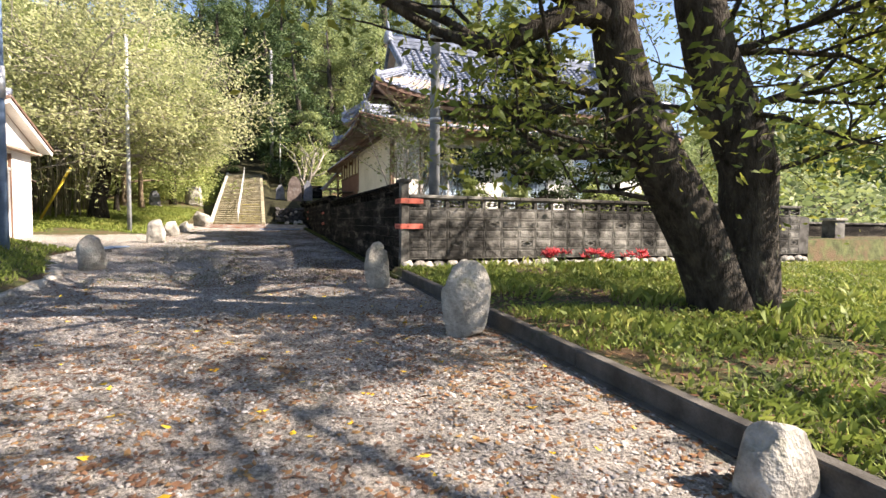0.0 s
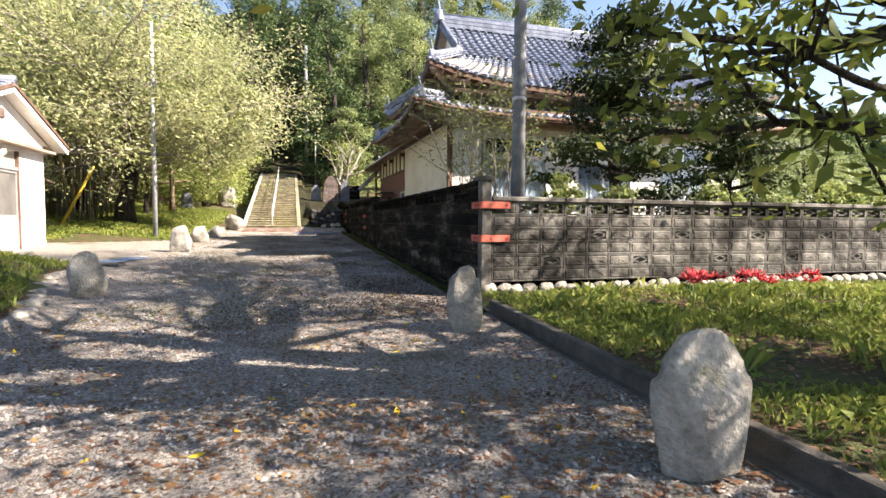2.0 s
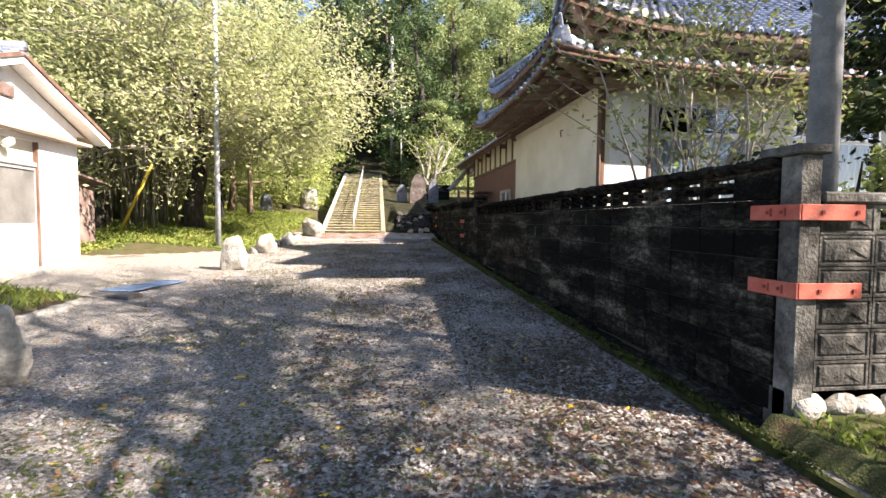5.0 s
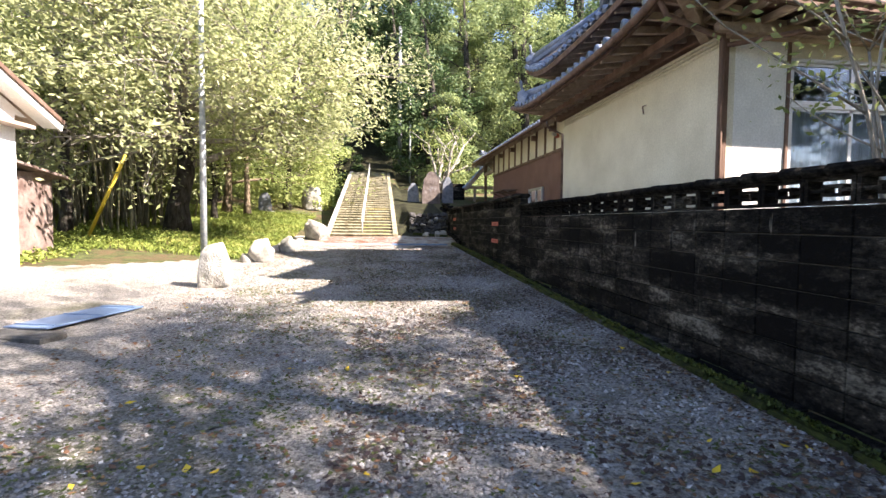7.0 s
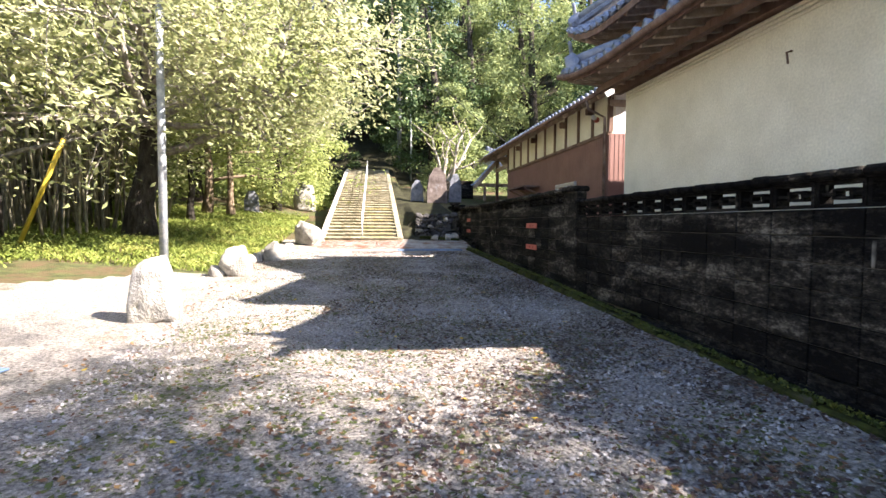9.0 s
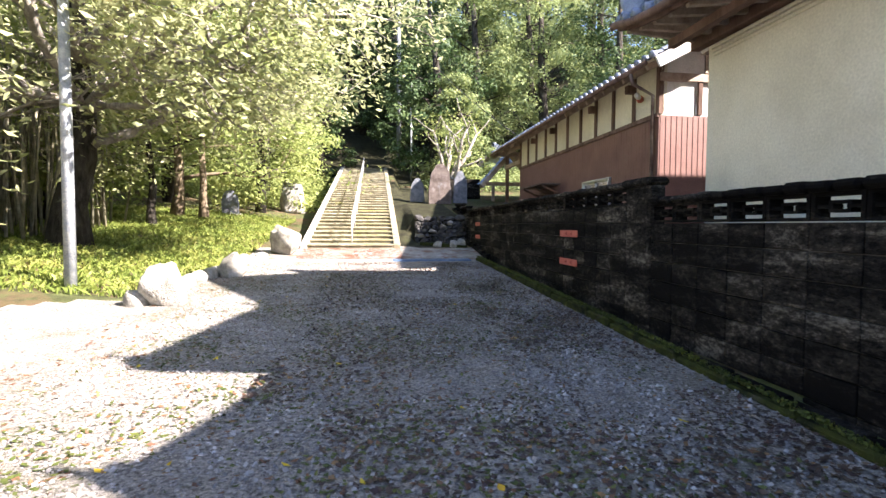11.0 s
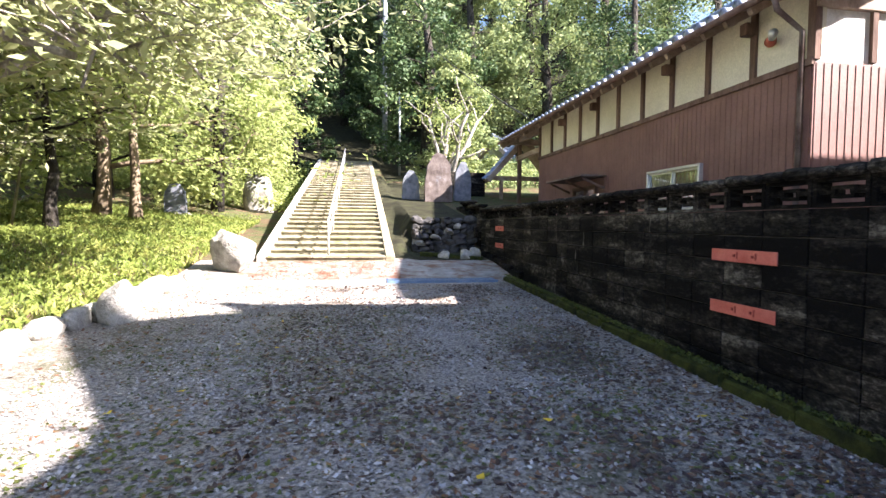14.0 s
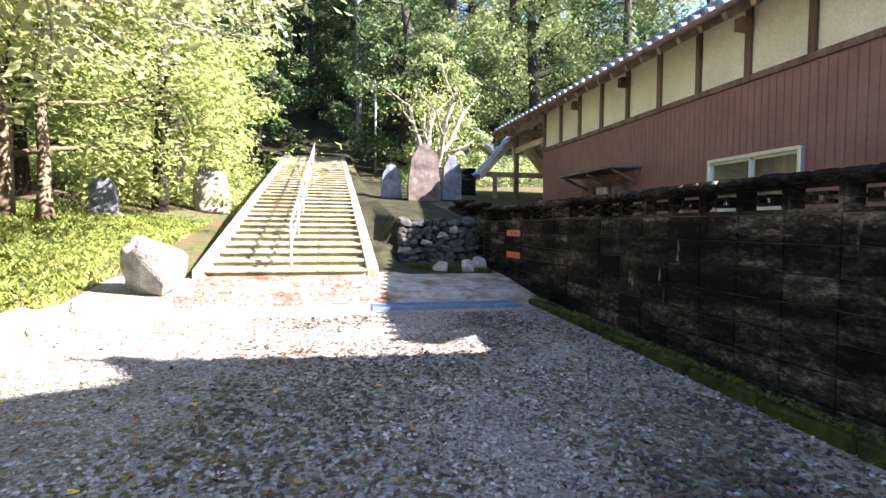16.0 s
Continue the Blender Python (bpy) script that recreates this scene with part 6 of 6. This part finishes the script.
tagged(_b, "low rough base stone under the stele", "stone")


def dry_wall():
    """Rough stone retaining wall under the monuments."""
    t = thing("retaining_wall", (0.95, 31.1, 1.1), "dry stone retaining wall with dark mossy boulders", "wall", kind="structure")
    rnd = random.Random(6)
    for r in range(7):
        x = 0.0
        while x < 1.72:
            w = rnd.uniform(0.16, 0.38)
            bm = boulder(bmesh.new(), (0, 0, 0), (w, 0.34, rnd.uniform(0.14, 0.22)), rnd.random() * 40, 2, 0.3)
            ob = part("wall_stone", bm, M_SLATED if rnd.random() < 0.94 else M_STONE, t)
            ob.matrix_basis = pose(x + w / 2, 0.04 * r, r * 0.135 - 0.05, rnd.uniform(-12, 12), rnd.uniform(-25, 25), rnd.uniform(-20, 20))
            x += w * 0.9
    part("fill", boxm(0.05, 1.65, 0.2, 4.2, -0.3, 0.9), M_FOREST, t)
    for k, (x0, x1, zt) in enumerate(((1.75, 2.5, 2.9), (2.5, 3.4, 3.1))):
        for r in range(9):
            part("back_wall_block", boxm(x0, x1, 6.2, 6.45, 0.9 + r * 0.2, 1.094 + r * 0.2, 0.01), M_BLOCKD, t)
    for k, (a, b) in enumerate((((-0.5, -0.6), (0.1, 3.4)), ((0.1, -0.9), (1.4, -1.6)))):
        bm = beam(bmesh.new(), (a[0], a[1], 0.02), (b[0], b[1], 0.02 + (0.85 if k == 0 else -0.08)), 0.12, 0.2, 0.015)
        part("mossy_kerb", bm, M_MOSS, t)


dry_wall()


# ---- things past the end of the front wall ----
def far_gate():
    t = thing("far_wall", (15.6, 10.6, 0), "dark low block wall and gate pier past the lawn", "wall", kind="structure")
    part("wall", boxm(0, 9, 1.2, 1.35, -0.2, 1.35, 0.01), M_BLOCKD, t)
    part("coping", boxm(-0.05, 9, 1.15, 1.4, 1.35, 1.42, 0.01), M_BLOCK, t)
    part("pier", boxm(0.9, 1.35, 0, 0.4, -0.2, 1.45, 0.015), M_BLOCK, t)
    part("pier_cap", boxm(0.85, 1.4, -0.05, 0.45, 1.45, 1.53, 0.015), M_CONC, t)
    part("step", boxm(-0.6, 0.8, -0.1, 0.5, -0.1, 0.42, 0.02), M_CONC, t)


far_gate()


def spider_lilies(x, y, n, seed, label, scale=1.0):
    t = thing("spider_lily_clump", (x, y, gz(x, y)), label, "flower", "spider lilies")
    rnd = random.Random(seed)
    petals = []
    for k in range(n):
        ax, ay, hh = rnd.gauss(0, 0.07), rnd.gauss(0, 0.06), rnd.uniform(0.3, 0.42) * scale
        tip = Vector((ax * 1.7, ay * 1.7, hh))
        tube("stalk", [(ax, ay, -0.03), (ax * 1.3, ay * 1.3, hh * 0.6), tip], 0.005, M_STALK, t, 5)
        runs = []
        for j in range(14):
            a = j * 0.449 * 2 + rnd.random()
            o = Vector((math.cos(a), math.sin(a), 0))
            s = rnd.uniform(0.07, 0.12)
            runs.append(([tip, tip + o * s * 0.7 + Vector((0, 0, s * 0.35)), tip + o * s * 1.1 + Vector((0, 0, s * (0.9 if j % 2 else 0.05)))], [0.008, 0.009, 0.004]))
        tubes("flower_head", runs, M_FLOWER, t, 4)


spider_lilies(4.95, 8.0, 11, 1, "clump of red spider lilies in front of the block wall")
spider_lilies(5.9, 8.0, 9, 2, "clump of red spider lilies in front of the block wall", 0.9)
spider_lilies(6.95, 8.1, 6, 3, "clump of fading dark red spider lilies", 0.9)


def bare_tree():
    t = thing("pollarded_tree", (3.3, 40.5, gz(3.3, 40.5) - 0.2), "pale pollarded tree with stubby branches and ivy", "tree")
    rnd = random.Random(2)
    runs, tips = [], []
    for k in range(5):
        a = k * 1.26
        grow((0.05 * k, 0, 0), (math.cos(a) * 0.35, math.sin(a) * 0.35, 1), rnd.uniform(2.2, 3.6), 0.13, 1, rnd, runs, tips, 0, 2, 0.3, 0.4)
    tagged(tubes("limb", runs, M_BARKP, t, 7), kind="stuff")
    tagged(part("foliage", leaves_mesh("foliage", scatter(tips, 16, None), 0.14, L_BAMB, 5), None, t), kind="stuff")


bare_tree()


# ---- grass, ground cover, litter and gravel ----
def blades(name, pts, height, material, seed, lean=0.35, width=0.007):
    rng = np.random.default_rng(seed)
    c = np.asarray(pts)
    n = len(c)
    h = (height * rng.uniform(0.4, 1.25, n))[:, None]
    a = rng.random(n) * 6.283
    side = np.stack([np.cos(a), np.sin(a), np.zeros(n)], 1)
    d = np.stack([rng.normal(0, lean, n), rng.normal(0, lean, n), np.ones(n)], 1)
    w = width * rng.uniform(0.7, 1.5, n)[:, None]
    bend = np.stack([rng.normal(0, 0.3, n), rng.normal(0, 0.3, n), np.full(n, -0.1)], 1)
    v = np.empty((n, 4, 3))
    v[:, 0], v[:, 1] = c - side * w, c + side * w
    v[:, 2] = c + d * h * 0.6 + side * w * 0.8
    v[:, 3] = c + d * h + bend * h
    me = bpy.data.meshes.new(name)
    me.vertices.add(n * 4)
    me.vertices.foreach_set("co", v.reshape(-1))
    i = np.arange(n)[:, None] * 4
    tri = np.concatenate([i, i + 1, i + 2, i, i + 2, i + 3], 1).reshape(-1)
    me.loops.add(n * 6)
    me.loops.foreach_set("vertex_index", tri.astype(np.int32))
    me.polygons.add(n * 2)
    me.polygons.foreach_set("loop_start", (np.arange(n * 2) * 3).astype(np.int32))
    me.materials.append(material)
    me.update(calc_edges=True)
    return me


def spread(x0, x1, y0, y1, n, seed, keep=None, clump=0.0):
    rnd = random.Random(seed)
    out = []
    while len(out) < n:
        x, y = rnd.uniform(x0, x1), rnd.uniform(y0, y1)
        if clump and noise.noise(Vector((x * 0.9, y * 0.9, seed))) < rnd.uniform(-clump, 0.5 * clump):
            n -= 0.4
            continue
        if keep and not keep(x, y):
            n -= 0.3
            continue
        out.append((x, y, gz(x, y) - 0.005))
    return out


def stuff(name, me, label, category):
    return tagged(part(name, me, None), label, category, kind="stuff")


stuff("lawn_grass", blades("lawn_grass", spread(2.55, 9, 0.2, 9.5, 42000, 1, lambda x, y: y > 6.5 or noise.noise(Vector((x * 0.8, y * 0.8, 2))) > -0.05 * (8 - y), 0.5) + spread(8, 18, 3, 9.5, 22000, 2), 0.085, L_GRASS, 1), "patchy bright green lawn grass with bare soil", "grass")
stuff("tall_grass", blades("tall_grass", spread(3.0, 9, 2.5, 9.4, 3000, 12, lambda x, y: noise.noise(Vector((x, y, 3))) > 0.15), 0.2, L_GRASS, 5, 0.3, 0.009), "tufts of long green grass on the lawn", "grass")
stuff("bank_grass", blades("bank_grass", spread(-8, -3.0, 2, 14.4, 22000, 3, lambda x, y: x < -3.1 - 0.32 * min(3, max(0, y - 9.5)), 0.5), 0.1, L_GRASS, 2), "rough green grass on the raised bank", "grass")
HILL = spread(-14, -3.5, 22.2, 36, 52000, 4, lambda x, y: not (x > -3.6 and y < 27))
stuff("slope_grass", blades("slope_grass", HILL, 0.13, L_GRASS, 3), "sunlit green ground cover on the slope", "grass")
stuff("slope_weeds", leaves_mesh("slope_weeds", np.array(spread(-13, -3.6, 22.2, 37, 30000, 6)) + [0, 0, 0.08], 0.055, L_GRASS, 4, 0.0, 0.5, 0.05), "low leafy weeds on the slope", "weeds")
stuff("edge_weeds", leaves_mesh("edge_weeds", np.array(spread(-11, -6.8, 19.6, 24.2, 7000, 7)) + [0, 0, 0.08], 0.08, L_GRASS, 6, 0.0, 0.55, 0.05), "low leafy weeds at the foot of the bank", "weeds")
stuff("lawn_weeds", leaves_mesh("lawn_weeds", np.array(spread(2.6, 10, 0.3, 9.4, 9000, 8, None, 0.4)) + [0, 0, 0.04], 0.07, L_GRASS, 7, 0.0, 0.5, 0.03), "low broad-leaved weeds on the lawn", "weeds")
stuff("right_slope_cover", leaves_mesh("right_slope_cover", np.array(spread(2.4, 9, 39, 47, 9000, 9)) + [0, 0, 0.2], 0.16, L_MID, 8, 0.0, 0.55, 0.15), "leafy undergrowth beside the steps", "undergrowth")
stuff("left_slope_cover", leaves_mesh("left_slope_cover", np.array(spread(-12, -3.0, 39.5, 48, 20000, 10)) + [0, 0, 0.3], 0.17, L_BAMB, 9, 0.0, 0.5, 0.22), "leafy undergrowth on the wooded slope", "undergrowth")


stuff("far_bushes", leaves_mesh("far_bushes", np.array(spread(14.5, 48, 13, 34, 16000, 13)) + [0, 0, 0.35], 0.34, L_MID, 14, 0.0, 0.5, 0.35), "low bushes and rough grass beyond the lawn", "bushes")


stuff("far_woods", leaves_mesh("far_woods", np.array(spread(24, 115, 34, 100, 15000, 15)) + [0, 0, 0.9], 1.1, L_MID, 16, 0.0, 0.5, 0.7), "rough scrub and woodland beyond the lawn", "bushes")
L_MOSS = leaf_mat("moss", (0.035, 0.05, 0.012), (0.07, 0.085, 0.02), (0.13, 0.13, 0.035), 0.05, 0.9)
MOSSY = [(2.28 + dx, y, gz(2.2, y) + 0.062 + 0.05 * lerp(y, 17, 20)) for dx, y in np.random.default_rng(5).uniform((-0.04, 9.0), (0.045, 27.4), (6500, 2))]
stuff("kerb_moss", leaves_mesh("kerb_moss", MOSSY, 0.03, leaf_mat("bright_moss", (0.02, 0.03, 0.006), (0.05, 0.065, 0.01), (0.12, 0.13, 0.02), 0.1, 1.5), 18, -0.6, 0.7, 0.006), "bright green moss on the gutter kerb", "moss")
stuff("moss_tufts", leaves_mesh("moss_tufts", np.array(spread(-2.6, 1.9, 8.5, 25, 24000, 16, None, 0.7)) + [0, 0, 0.012], 0.04, L_MOSS, 17, 0, 0.7, 0.0, True), "dark green moss patches on the gravel", "moss")


def litter(n, seed, x0, x1, y0, y1, size, name, material=L_FALL, clump=0.0):
    p = np.array(spread(x0, x1, y0, y1, n, seed, None, clump)) + [0, 0, 0.014]
    stuff(name, leaves_mesh(name, p, size, material, seed, 0, 0.6, 0.0, True), "scattered dry autumn leaves on the ground", "fallen leaves")


L_YELLOW = leaf_mat("yellow_leaf", (0.5, 0.28, 0.02), (0.62, 0.43, 0.03), (0.68, 0.5, 0.06), 0.1, 2)
litter(10000, 31, -2.8, 2.3, -1, 9, 0.05, "fallen_leaves")
litter(7500, 32, -3.2, 2.2, 9, 27, 0.05, "fallen_leaves")
litter(6000, 33, 2.5, 9, 0.2, 8, 0.065, "lawn_litter")
litter(4200, 34, -2.3, 0.4, 27.6, 29.3, 0.036, "step_litter", leaf_mat("red_litter", (0.1, 0.03, 0.02), (0.2, 0.07, 0.04), (0.28, 0.14, 0.07), 0.05, 2))
litter(9000, 37, 1.0, 2.25, 8, 27, 0.05, "wall_litter", leaf_mat("dark_litter", (0.03, 0.022, 0.02), (0.07, 0.05, 0.04), (0.13, 0.09, 0.05), 0.05, 2), 0.35)
L_DAMP = leaf_mat("damp_leaf", (0.03, 0.018, 0.018), (0.06, 0.038, 0.032), (0.13, 0.08, 0.045), 0.05, 2)
litter(9000, 38, -1.2, 2.2, 18, 27, 0.055, "damp_leaves", L_DAMP, 0.55)
litter(9000, 41, -0.6, 2.25, 8.5, 18, 0.05, "damp_leaves", L_DAMP, 0.35)
litter(2600, 39, 2.32, 2.6, 9.8, 27.5, 0.05, "gutter_litter", L_DAMP)
litter(5200, 40, -2.6, 2.3, 0, 6, 0.055, "drifted_leaves", L_FALL, 0.6)
litter(190, 35, -2.8, 2.3, 0.3, 12, 0.075, "yellow_leaves", L_YELLOW)
litter(70, 36, -2.8, 2.1, 12, 26, 0.07, "yellow_leaves", L_YELLOW)


def gravel(n, seed):
    """Loose stones, each a small flattened octahedron."""
    rng = np.random.default_rng(seed)
    x, y = rng.uniform(-2.75, 2.3, n), 27.2 * rng.random(n) ** 1.0 - 0.6
    k = rng.random(n) < np.clip(0.5 + 0.5 * np.sin(x * 2.1 + np.sin(y * 0.9) * 1.5) * np.cos(y * 1.3 + x), 0.3, 1)
    x, y = x[k], y[k]
    n = len(x)
    z = np.array([gz(a, b) + 0.015 * noise.noise(Vector((a * 1.1, b * 1.1, 0))) + 0.008 * noise.noise(Vector((a * 4, b * 4, 5))) for a, b in zip(x, y)])
    s = (0.0055 + 0.012 * rng.random(n) ** 2.6)[:, None]
    a = rng.random(n) * 6.283
    c = np.stack([x, y, z + 0.004], 1)
    e1 = np.stack([np.cos(a), np.sin(a), rng.normal(0, 0.25, n)], 1) * s * rng.uniform(0.8, 1.5, (n, 1))
    e2 = np.stack([-np.sin(a), np.cos(a), rng.normal(0, 0.25, n)], 1) * s
    e3 = np.array([0, 0, 1.0]) * s * rng.uniform(0.5, 0.9, (n, 1)) + rng.normal(0, 0.15, (n, 3)) * s
    v = np.stack([c + e1, c + e2, c - e1, c - e2, c + e3], 1)
    i = np.arange(n)[:, None] * 5
    tri = np.concatenate([i, i + 1, i + 4, i + 1, i + 2, i + 4, i + 2, i + 3, i + 4, i + 3, i, i + 4], 1).reshape(-1)
    me = bpy.data.meshes.new("gravel")
    me.vertices.add(n * 5)
    me.vertices.foreach_set("co", v.reshape(-1))
    me.loops.add(n * 12)
    me.loops.foreach_set("vertex_index", tri.astype(np.int32))
    me.polygons.add(n * 4)
    me.polygons.foreach_set("loop_start", (np.arange(n * 4) * 3).astype(np.int32))
    me.materials.append(M_PEBBLE)
    me.update(calc_edges=True)
    stuff("loose_gravel", me, "loose grey gravel on the drive", "gravel")


M_PEBBLE = leaf_mat("pebble", (0.075, 0.068, 0.062), (0.27, 0.25, 0.235), (0.52, 0.5, 0.475), 0.0, 3.0)
gravel(210000, 3)
